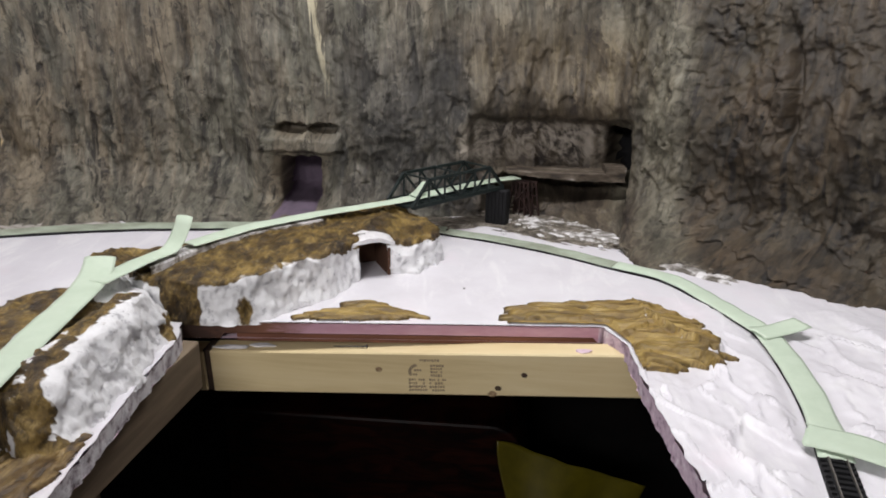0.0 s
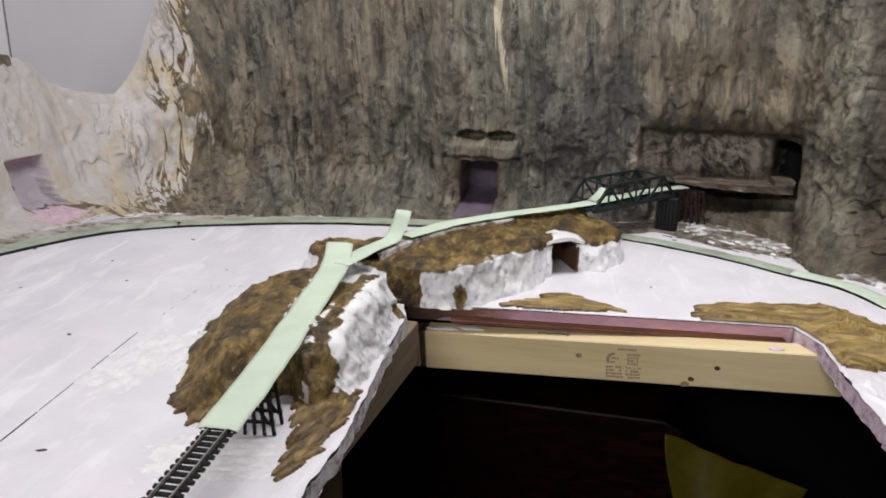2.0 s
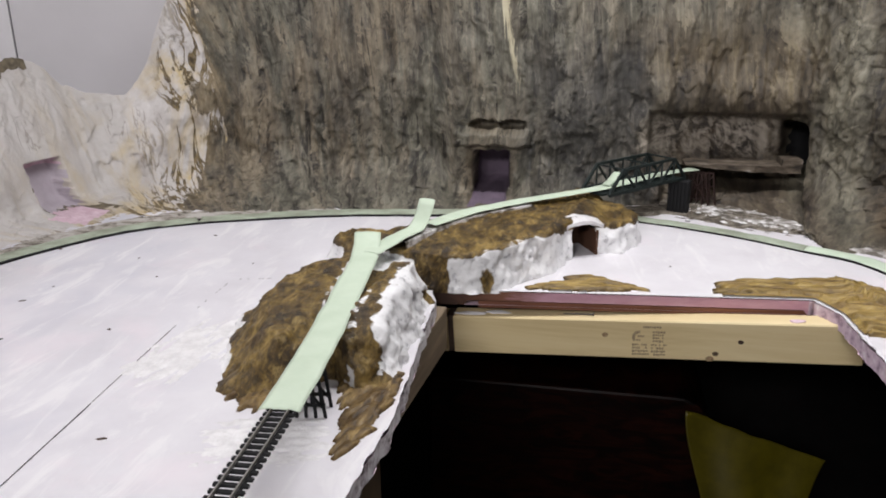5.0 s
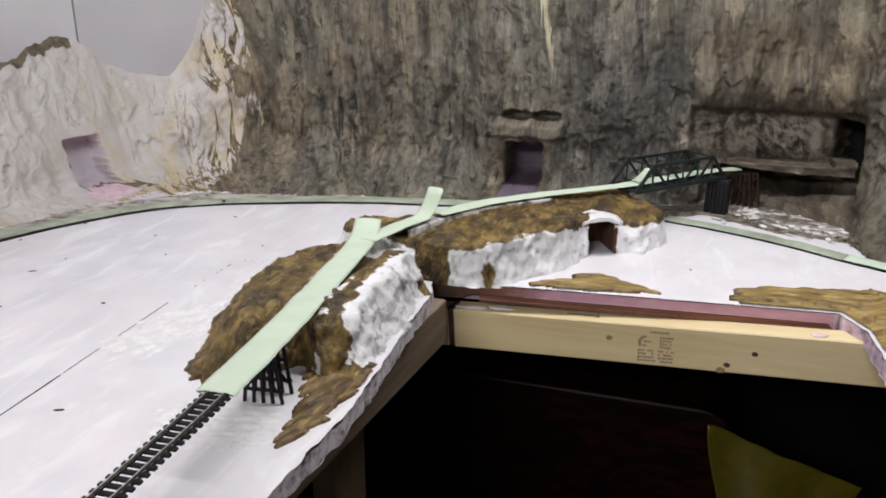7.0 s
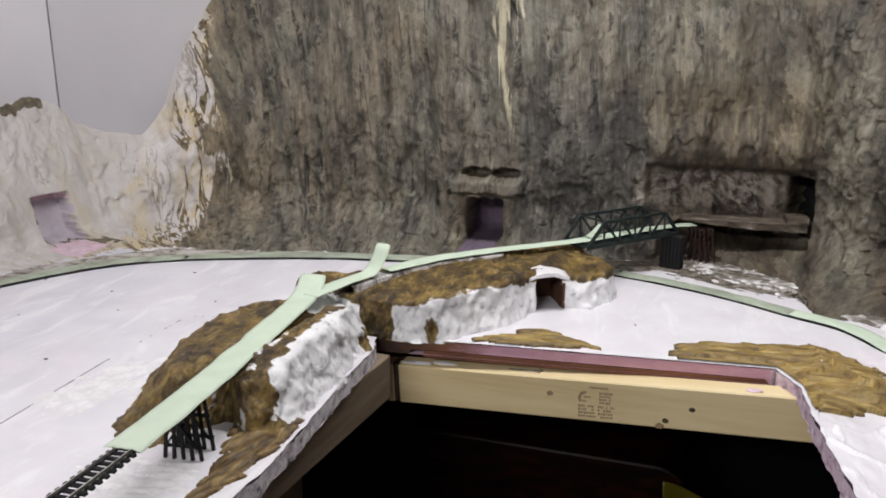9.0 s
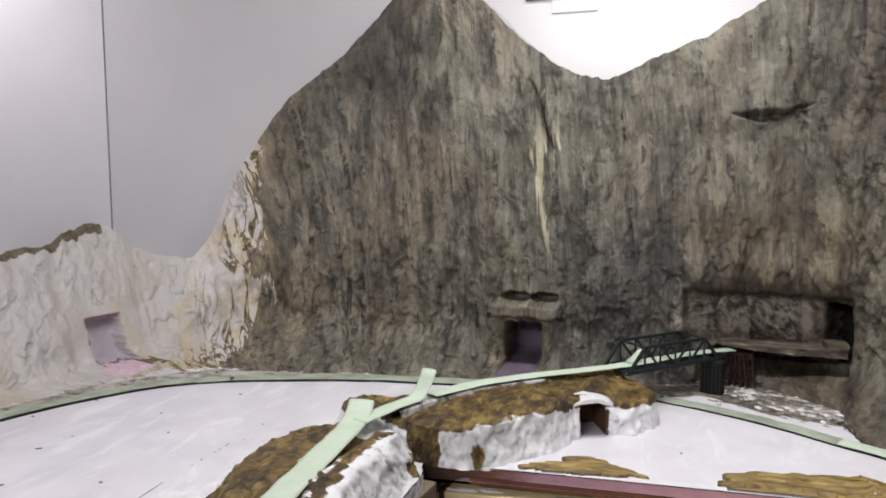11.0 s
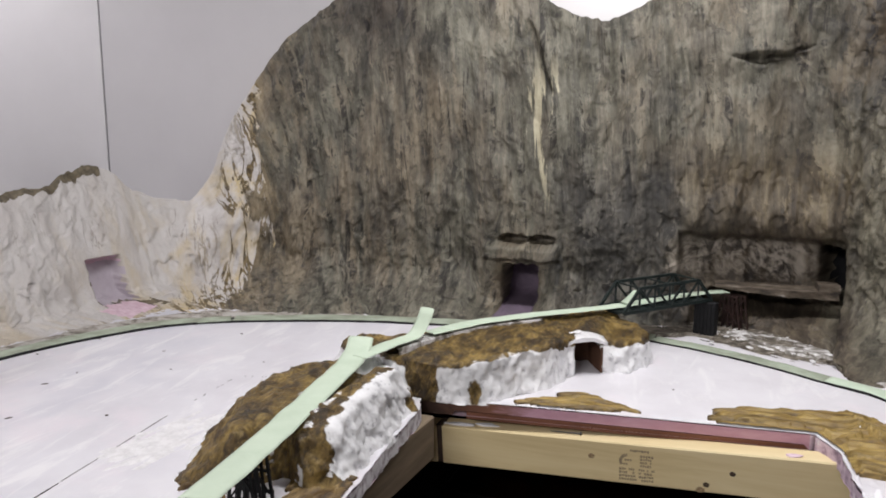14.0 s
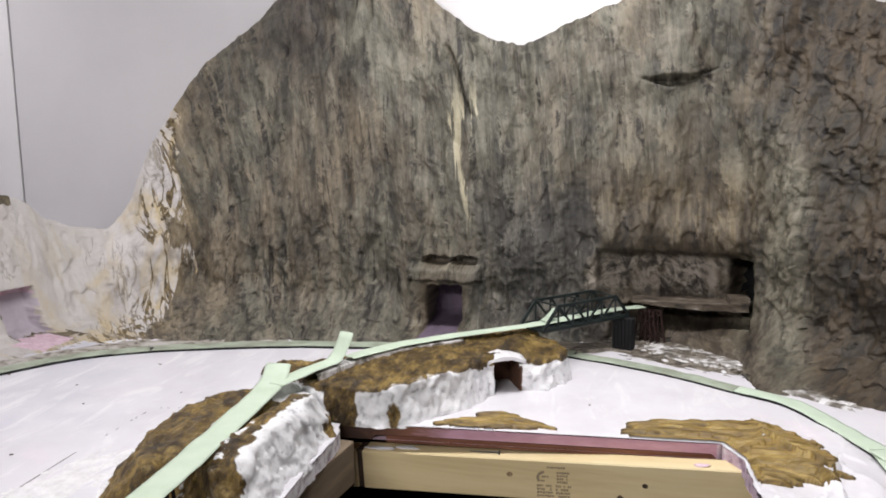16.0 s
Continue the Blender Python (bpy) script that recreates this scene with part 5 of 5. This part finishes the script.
hill("rock_hill", NORTH_MOUND, ((-0.24, 1.34), (-0.19, 1.30)), lambda x, y: 0.040 + 0 * x, lambda x, y, z, wob: 0.026 + 0.004 * wob - z, "low plaster mound with white sides and a brown top", 0.012)


# ---- track, tape, bridge ----
def tape_strip(name, pts, width, thick=0.0006, lift=0.0, curl=0.0, label="", parent=None, seed=0, material=None):
    """A strip of tape laid along a line, torn at its ends, slightly wavy."""
    c, t, side = spaced(pts, 0.006)
    n, m = len(c), 9
    rows = []
    for i in range(n):
        for j in range(m):
            f = j / (m - 1) - 0.5
            p = c[i] + side[i] * f * width * (1 + 0.06 * noise.noise(Vector((i * 0.15, 0.0 if f < 0 else 5.0, seed))))
            p = p + np.array((0, 0, lift + 0.0012 * noise.noise(Vector((p[0] * 30, p[1] * 30, seed))) - 0.0016 * (2 * f) ** 4))
            if i in (0, n - 1):
                p = p + t[i] * 0.004 * noise.noise(Vector((f * 9, seed, i)))
            if curl:
                a = max(0.0, (i - (n - 8)) / 7) ** 2
                p = p + np.array((0, 0, curl * a))
            rows.append(p)
    ob = mesh_object(name, rows, grid_faces(n, m), material or TAPE, parent)
    mod = ob.modifiers.new("thickness", "SOLIDIFY")
    mod.thickness, mod.offset = thick, -1
    return tagged(ob, label or "pale green masking tape laid over model track", "tape", "tape over the track")




def railway(name, pts, label, step=0.0092, bed=None):
    """Model track: black sleepers, two metal rails."""
    holder = empty(name, pts[0])
    tagged(holder, label, "model track", "model track")
    off = Matrix.Translation(holder.location).inverted()
    c, t, side = spaced(pts, step)
    bm = bmesh.new()
    add_box(bm, (-0.015, -0.0023, 0), (0.015, 0.0023, 0.0028), 0.0004)
    me = bpy.data.meshes.new("sleeper")
    bm.to_mesh(me)
    bm.free()
    me.materials.append(BLACK)
    for i in range(len(c)):
        ob = new("sleeper", me)
        ob.parent = holder
        ob.matrix_basis = off @ Matrix.Translation(c[i]) @ Matrix.Rotation(math.atan2(side[i][1], side[i][0]), 4, "Z")
    bm = bmesh.new()
    for k in (-0.0095, 0.0095):
        for i in range(len(c) - 1):
            bar(bm, c[i] + side[i] * k + (0, 0, 0.001), c[i + 1] + side[i + 1] * k + (0, 0, 0.001), 0.0022, 0.0018)
    bmesh.ops.transform(bm, matrix=off, verts=bm.verts)
    part("tie_strip", bm, BLACK, holder)
    for k in (-0.00825, 0.00825):
        bm = bmesh.new()
        for i in range(len(c) - 1):
            bar(bm, c[i] + side[i] * k + (0, 0, 0.0044), c[i + 1] + side[i + 1] * k + (0, 0, 0.0044), 0.0013, 0.0030)
        bmesh.ops.transform(bm, matrix=off, verts=bm.verts)
        part("rail", bm, RAIL, holder, "shiny metal rail")
    return holder


def roadbed(name, pts, width, thick, material, label):
    c, t, side = spaced(pts, 0.01)
    n = len(c)
    verts, prof = [], ((-0.5, -1), (-0.5, -0.15), (-0.44, 0), (0.44, 0), (0.5, -0.15), (0.5, -1))
    for i in range(n):
        for f, g in prof:
            verts.append(c[i] + side[i] * f * width + np.array((0, 0, g * thick)))
    faces = grid_faces(n, 6)
    ob = mesh_object(name, verts, faces, material, None, False)
    return tagged(ob, label, "roadbed")


# raised line over the hills
RAMP = ((-0.075, 0.30, 1.070), (-0.092, 0.52, 1.068), (-0.102, 0.68, 1.067), (-0.11, 0.77, 1.067), (-0.125, 0.895, 1.067), (-0.146, 1.055, 1.068), (-0.150, 1.13, 1.069), (-0.130, 1.215, 1.069), (-0.100, 1.295, 1.069), (-0.045, 1.395, 1.068), (0.045, 1.490, 1.068), (0.165, 1.585, 1.071), (0.243, 1.668, 1.073), (0.325, 1.755, 1.074), (0.43, 1.82, 1.076), (0.56, 1.86, 1.078))
railway("raised_track", RAMP[:4], "black sleepers and metal rails of bare raised model track")
roadbed("cork_roadbed", [(x, y, z) for x, y, z in RAMP[7:11]], 0.030, 0.012, DIRTY_SNOW, "plaster smeared roadbed strip under the taped track")
tape_strip("tape", [(x, y, z + 0.006) for x, y, z in RAMP[2:6]] + [(-0.153, 1.110, 1.075), (-0.160, 1.145, 1.077), (-0.168, 1.180, 1.080)], 0.040, curl=0.012, seed=1)
tape_strip("tape", [(x, y, z + 0.0075) for x, y, z in RAMP[6:9]], 0.031, curl=0.042, seed=2)
tape_strip("tape", [(x, y, z + 0.006) for x, y, z in RAMP[8:13]], 0.031, seed=3)
tape_strip("tape", [(x, y, z + 0.006) for x, y, z in RAMP[12:14]] + [(0.372, 1.790, 1.080)], 0.027, seed=4, material=SOILED_TAPE)
tape_strip("tape", ((0.186, 1.605, 1.079), (0.197, 1.617, 1.080), (0.208, 1.629, 1.081)), 0.020, curl=0.020, seed=12, label="torn tape end standing up inside the bridge")

# perimeter line
LOOP = ((-0.90, 0.62, 1.006), (-0.885, 0.95, 1.006), (-0.864, 1.095, 1.006), (-0.836, 1.196, 1.006), (-0.791, 1.298, 1.006), (-0.736, 1.387, 1.006), (-0.618, 1.477, 1.006), (-0.526, 1.517, 1.006), (-0.435, 1.553, 1.006), (-0.304, 1.590, 1.006), (-0.232, 1.603, 1.006), (0.0, 1.643, 1.006), (0.247, 1.645, 1.006), (0.362, 1.603, 1.006), (0.462, 1.551, 1.006), (0.541, 1.497, 1.006), (0.612, 1.452, 1.006), (0.668, 1.350, 1.006), (0.709, 1.256, 1.006))
EAST_LOOP = ((0.709, 1.262, 1.006), (0.713, 1.141, 1.006), (0.700, 1.0, 1.006), (0.690, 0.945, 1.006))
roadbed("perimeter_roadbed", [(x, y, 1.0042) for x, y, z in LOOP + EAST_LOOP[1:] + ((0.676, 0.86, 1), (0.66, 0.75, 1), (0.64, 0.5, 1))], 0.032, 0.005, BLACK, "black track base under masking tape round the table edge")
tape_strip("tape", [(x - 0.008, y + 0.004, 1.0052) for x, y, z in LOOP[:7]], 0.042, seed=5, material=DUSTY_TAPE)
tape_strip("tape", [(x - 0.002, y + 0.008, 1.0054) for x, y, z in LOOP[6:13]], 0.042, seed=9, material=DUSTY_TAPE)
tape_strip("tape", [(x, y, 1.0056) for x, y, z in LOOP[12:16]], 0.034, seed=13, material=DUSTY_TAPE, label="soiled green masking tape laid over model track")
tape_strip("tape", [(x, y, 1.0066) for x, y, z in LOOP[15:]], 0.034, seed=10)
tape_strip("tape", [(x, y, 1.0078) for x, y, z in EAST_LOOP], 0.034, seed=6)
tape_strip("tape", ((0.672, 0.984, 1.0115), (0.71, 0.966, 1.0135), (0.76, 0.942, 1.010), (0.84, 0.905, 1.005)), 0.046, seed=7, label="pale green masking tape torn across the track end")
tape_strip("tape", ((0.694, 1.232, 1.0105), (0.724, 1.247, 1.012), (0.760, 1.264, 1.017)), 0.034, seed=8, label="pale green masking tape flap lifting at the curve")
railway("perimeter_track", ((0.690, 0.945, 1.004), (0.676, 0.86, 1.004), (0.66, 0.75, 1.004), (0.64, 0.5, 1.004)), "black sleepers and metal rails at the tape end")


def trestle(name, at, turn, width, height, material, posts=5, label="", batter=0.25, thick=0.0032):
    """A trestle bent: sloping posts, sill, cap, cross braces."""
    h = empty(name, at)
    h.rotation_euler = (0, 0, radians(turn))
    for i in range(posts):
        f = i / (posts - 1) - 0.5
        bm = bmesh.new()
        bar(bm, (f * width * (1 + batter), 0, 0), (f * width * 0.8, 0, height), thick)
        part("post", bm, material, h)
    for zz, k, nm in ((height, 0.85, "cap"), (height * 0.22, 1.25, "sill"), (height * 0.6, 1.05, "girt")):
        bm = bmesh.new()
        bar(bm, (-0.5 * width * k, 0.002, zz), (0.5 * width * k, 0.002, zz), 0.003)
        part(nm, bm, material, h)
    for sgn in (-1, 1):
        bm = bmesh.new()
        bar(bm, (sgn * 0.55 * width, -0.003, height * 0.22), (-sgn * 0.45 * width, -0.003, height * 0.95), 0.0022)
        part("brace", bm, material, h)
    return tagged(h, label, "trestle bent", "trestle bents")


trestle("trestle_bent", (-0.122, 0.788, TOP), 8, 0.034, 0.066, BLACK, 5, "dark model trestle bent under the raised track")
trestle("trestle_bent", (-0.124, 0.812, TOP), 8, 0.034, 0.066, BLACK, 5, "dark model trestle bent under the raised track")
for i in range(2):
    trestle("trestle_bent", (0.380 + 0.016 * i, 1.785 + 0.012 * i, TOP), -30, 0.042, 0.070, RUST, 5, "rust brown model trestle bent behind the bridge", 0.3)


pier = empty("bridge_pier", (0.338, 1.722, TOP))
pier.rotation_euler = (0, 0, radians(-18))
box("pier_core", (-0.021, -0.010, 0.0), (0.021, 0.010, 0.070), BLACK, pier, 0.002)
for k in range(6):
    box("pier_plank", (-0.021 + 0.0073 * k, -0.0125, 0.0), (-0.016 + 0.0073 * k, -0.0098, 0.067), BLACK, pier, 0.0005)
tagged(pier, "solid black planked pier under the bridge end", "bridge pier")


def bridge():
    h = empty("truss_bridge", (0, 0, 0))
    a, b = np.array((0.194, 1.553, 1.072)), np.array((0.346, 1.724, 1.074))
    d = b - a
    length = np.linalg.norm(d)
    d = d / length
    side = np.array((-d[1], d[0], 0))
    width, tall, panels = 0.068, 0.044, 6
    up = np.array((0, 0, tall))
    for k, nm in ((0.0, "near_truss"), (width, "far_truss")):
        o = side * k
        pts = [a + d * length * i / panels + o for i in range(panels + 1)]
        bm = bmesh.new()
        bar(bm, pts[0], pts[-1], 0.0065, 0.0065)
        part("bottom_chord", bm, GREEN_IRON, h)
        bm = bmesh.new()
        bar(bm, pts[1] + up, pts[-2] + up, 0.0050)
        part("top_chord", bm, GREEN_IRON, h)
        for p, q in ((pts[0], pts[1] + up), (pts[-1], pts[-2] + up)):
            bm = bmesh.new()
            bar(bm, p, q, 0.0050)
            part("end_post", bm, GREEN_IRON, h)
        for i in range(1, panels):
            bm = bmesh.new()
            bar(bm, pts[i], pts[i] + up, 0.0036)
            part("upright", bm, GREEN_IRON, h)
        for i in range(1, panels - 1):
            p, q = (pts[i] + up, pts[i + 1]) if i < panels / 2 else (pts[i], pts[i + 1] + up)
            bm = bmesh.new()
            bar(bm, p, q, 0.0034)
            part("diagonal", bm, GREEN_IRON, h)
    for i in range(1, panels):
        for zz in (0, tall):
            p = a + d * length * i / panels + np.array((0, 0, zz))
            if zz and i not in (1, 3, 5):
                continue
            bm = bmesh.new()
            bar(bm, p, p + side * width, 0.0028)
            part("cross_beam", bm, GREEN_IRON, h)
    bm = bmesh.new()
    m = (a + b) / 2 + side * width / 2
    bar(bm, a + side * width / 2 - (0, 0, 0.003), b + side * width / 2 - (0, 0, 0.003), 0.034, 0.004)
    part("deck", bm, GREEN_IRON, h)
    return tagged(h, "dark green metal model truss bridge with tape over its deck", "bridge")


bridge()


# ---- cave ledge, portal, debris ----
def rough_slab(name, a, b, material, amp, label, category, m=None, cuts=10, wedge=0.0):
    bm = bmesh.new()
    add_box(bm, a, b, 0)
    bmesh.ops.subdivide_edges(bm, edges=bm.edges[:], cuts=cuts, use_grid_fill=True)
    for vt in bm.verts:
        p = vt.co * 45
        vt.co += Vector((noise.noise(p), noise.noise(p + Vector((3, 1, 0))), noise.noise(p + Vector((0, 7, 2))))) * amp
        vt.co.z *= 1 - wedge + wedge * min(1.0, max(0.0, (vt.co.x - a[0]) / 0.12))
    if m is not None:
        bmesh.ops.transform(bm, matrix=m, verts=bm.verts)
    ob = part(name, bm, material, None, smooth=False)
    return tagged(ob, label, category)


LEDGE = grained("weathered_ledge", ((0.36, (0.02, 0.015, 0.010)), (0.48, (0.07, 0.052, 0.036)), (0.58, (0.12, 0.096, 0.07)), (0.72, (0.34, 0.31, 0.28))), 55, stretch=(0.4, 1, 1), rough=0.75, strength=0.5)
rough_slab("cave_ledge", (0.0, 0, -0.014), (0.235, 0.10, 0.0), LEDGE, 0.003, "weathered brown plank ledge inside the cave", "ledge", pose(0.352, 1.79, 1.088, 0, 0, 3), 14, 0.9)
rough_slab("ledge_block", (0, 0, 0), (0.04, 0.05, 0.014), LEDGE, 0.001, "small pale block on the cave ledge", "block", pose(0.548, 1.80, 1.088, 0, 0, 3), 4)


def portal():
    h = empty("tunnel_mouth", (0, 0, 0))
    h.matrix_basis = PORTAL
    box("side_wall", (-0.008, -0.002, -0.003), (-0.003, 0.07, 0.048), TUNNEL_BROWN, h)
    box("side_wall", (0.045, -0.002, -0.003), (0.049, 0.07, 0.044), TUNNEL_BROWN, h)
    box("back_wall", (-0.012, 0.068, -0.003), (0.048, 0.072, 0.05), TUNNEL_BROWN, h)
    bm = bmesh.new()
    add_box(bm, (-0.022, -0.012, 0.043), (0.052, 0.020, 0.050))
    bmesh.ops.subdivide_edges(bm, edges=bm.edges[:], cuts=8, use_grid_fill=True)
    for vt in bm.verts:
        u = (vt.co.x - 0.015) / 0.037
        vt.co.z += 0.009 + 0.009 * (1 - u * u) + 0.0025 * noise.noise(vt.co * 90) + 0.10 * vt.co.y
        vt.co.y += 0.004 * noise.noise(vt.co * 60)
    part("plaster_lintel", bm, PLASTER, h, "white plaster lintel", True)
    return tagged(h, "brown lined tunnel mouth under a white plaster lintel", "tunnel")


portal()
rnd = random.Random(11)
for i in range(44):
    u, w = rnd.random(), rnd.random()
    px, py = 0.34 + 0.29 * u, 1.76 - 0.20 * u * u - 0.01 - w * (0.10 - 0.05 * u)
    r = rnd.uniform(0.0015, 0.0052)
    bm = bmesh.new()
    bmesh.ops.create_icosphere(bm, subdivisions=1, radius=1)
    for vt in bm.verts:
        vt.co *= 1 + 0.6 * noise.noise(vt.co * 1.7 + Vector((i, 0, 0)))
    bmesh.ops.transform(bm, matrix=pose(px, py, TOP + 0.003, 0, 0, rnd.uniform(0, 180)) @ Matrix.Diagonal((r * 1.7, r, r * 0.6, 1)), verts=bm.verts)
    ob = part("rubble_stone", bm, LEDGE if rnd.random() < 0.3 else PLASTER)
    tagged(ob, "chip of plaster rubble below the cave", "rubble", "rubble below the cave")


# ---- cup, rock on the far left, under the table ----
def cup():
    h = empty("plastic_cup", (-0.755, 0.905, TOP))
    prof = ((0.030, 0.0), (0.031, 0.002), (0.034, 0.035), (0.0345, 0.036), (0.040, 0.085), (0.0405, 0.086), (0.0455, 0.117))
    inner = ((0.0440, 0.117), (0.0385, 0.085), (0.0325, 0.036), (0.0290, 0.004), (0.0, 0.004))
    rim = [(0.0455 + 0.0018 * math.cos(a), 0.1185 + 0.0018 * math.sin(a)) for a in np.linspace(-1.5, 3.6, 7)]

    def lathe(nm, p, mt):
        n = 40
        v = [(r * math.cos(2 * math.pi * i / n), r * math.sin(2 * math.pi * i / n), z) for r, z in p for i in range(n)]
        f = [(j * n + i, j * n + (i + 1) % n, (j + 1) * n + (i + 1) % n, (j + 1) * n + i) for j in range(len(p) - 1) for i in range(n)]
        return mesh_object(nm, v, f, mt, h)

    lathe("cup_wall", ((0.0, 0.0),) + prof, RED)
    lathe("cup_lining", inner, CUP_WHITE)
    lathe("cup_rim", rim, CUP_WHITE)
    return tagged(h, "red plastic party cup with white inside on the table", "cup")


cup()
BLACK_WHITE = grained("black_and_white_rock", ((0.40, (0.015, 0.015, 0.018)), (0.5, (0.3, 0.3, 0.31)), (0.58, (0.72, 0.72, 0.73))), 22, stretch=(1, 1, 0.6), rough=0.7, strength=0.6, distort=0.8)


def peak():
    bm = bmesh.new()
    bmesh.ops.create_cone(bm, segments=40, radius1=0.275, radius2=0.01, depth=0.55)
    bmesh.ops.subdivide_edges(bm, edges=[e for e in bm.edges if abs(e.verts[0].co.z - e.verts[1].co.z) > 0.1], cuts=24)
    for vt in bm.verts:
        p = vt.co * 9
        vt.co += Vector((noise.noise(p), noise.noise(p + Vector((5, 0, 0))), 0.3 * noise.noise(p * 2))) * 0.03
    bmesh.ops.transform(bm, matrix=Matrix.Translation((-1.35, 1.25, TOP + 0.27)), verts=bm.verts)
    return tagged(part("model_peak", bm, BLACK_WHITE, None, smooth=True), "black and white plaster model peak beside the layout", "mountain")


peak()


def cabinet():
    h = empty("wooden_cabinet", (0, 1.475, 0))
    # rounded upper corner, like the shoulder of an old radio cabinet
    prof = [(-0.145, 0.03), (0.412, 0.03), (0.415, 0.30), (0.415, 0.59)]
    prof += [(0.345 + 0.07 * math.cos(a), 0.610 + 0.09 * math.sin(a)) for a in np.linspace(0.1, math.pi / 2, 9)]
    prof += [(-0.135, 0.700), (-0.145, 0.688)]
    n = len(prof)
    verts = [(x, y, z) for y in (0.0, 0.28) for x, z in prof]
    faces = [tuple(range(n)), tuple(range(2 * n - 1, n - 1, -1))] + [(i, i + n, (i + 1) % n + n, (i + 1) % n) for i in range(n)]
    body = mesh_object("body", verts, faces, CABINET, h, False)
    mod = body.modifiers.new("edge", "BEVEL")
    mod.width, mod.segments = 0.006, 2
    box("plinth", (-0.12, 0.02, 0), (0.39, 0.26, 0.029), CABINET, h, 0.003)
    return tagged(h, "dark mahogany wooden cabinet stored under the table", "cabinet")


cabinet()


def cloth():
    n, m = 80, 60
    rows = []
    for i in range(n):
        for j in range(m):
            u, w = i / (n - 1), j / (m - 1)
            fold = smoothstep(0.22, 0.5, w)
            x = 0.358 + 0.275 * u - 0.26 * u * min(w, 0.45) + 0.05 * smoothstep(0.0, 0.35, w) * (1 - u)
            z = (0.684 - 0.112 * u) * (1 - w)
            y = 1.455 + 0.06 * smoothstep(0.3, 0.0, w) * u + 0.010 * noise.noise(Vector((u * 3, w * 3, 0)))
            y += fold * (0.020 * math.sin(26 * u - 16 * w + 2 * noise.noise(Vector((u * 5, w * 4, 3)))) - 0.02) - 0.03 * math.sin(3.0 * w)
            rows.append((x, y, z + 0.004 * (1 - w) * noise.noise(Vector((u * 6, 0, w * 4)))))
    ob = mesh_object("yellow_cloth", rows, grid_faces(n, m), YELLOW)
    mod = ob.modifiers.new("thickness", "SOLIDIFY")
    mod.thickness = 0.002
    return tagged(ob, "crumpled yellow cloth heaped on the floor beside the cabinet", "cloth")


cloth()


def specks():
    """Dark flecks of paint and plaster crumbs on the table."""
    rnd = random.Random(21)
    bm = bmesh.new()
    for i in range(56):
        x, y = rnd.uniform(-0.85, 0.6), rnd.uniform(0.55, 1.56)
        if -0.36 < x < 0.28 and 0.75 < y < 1.65 or x > -0.1 and y < 1.27:
            continue
        r = rnd.uniform(0.0010, 0.0032)
        q = bmesh.ops.create_icosphere(bm, subdivisions=1, radius=1)
        bmesh.ops.transform(bm, matrix=pose(x, y, TOP + 0.0006, 0, 0, rnd.uniform(0, 180)) @ Matrix.Diagonal((r * rnd.uniform(1, 2.6), r, 0.0005, 1)), verts=q["verts"])
    return tagged(part("paint_flecks", bm, DARK_PINE), "dark paint flecks and crumbs scattered on the table", "flecks", kind="stuff")


specks()
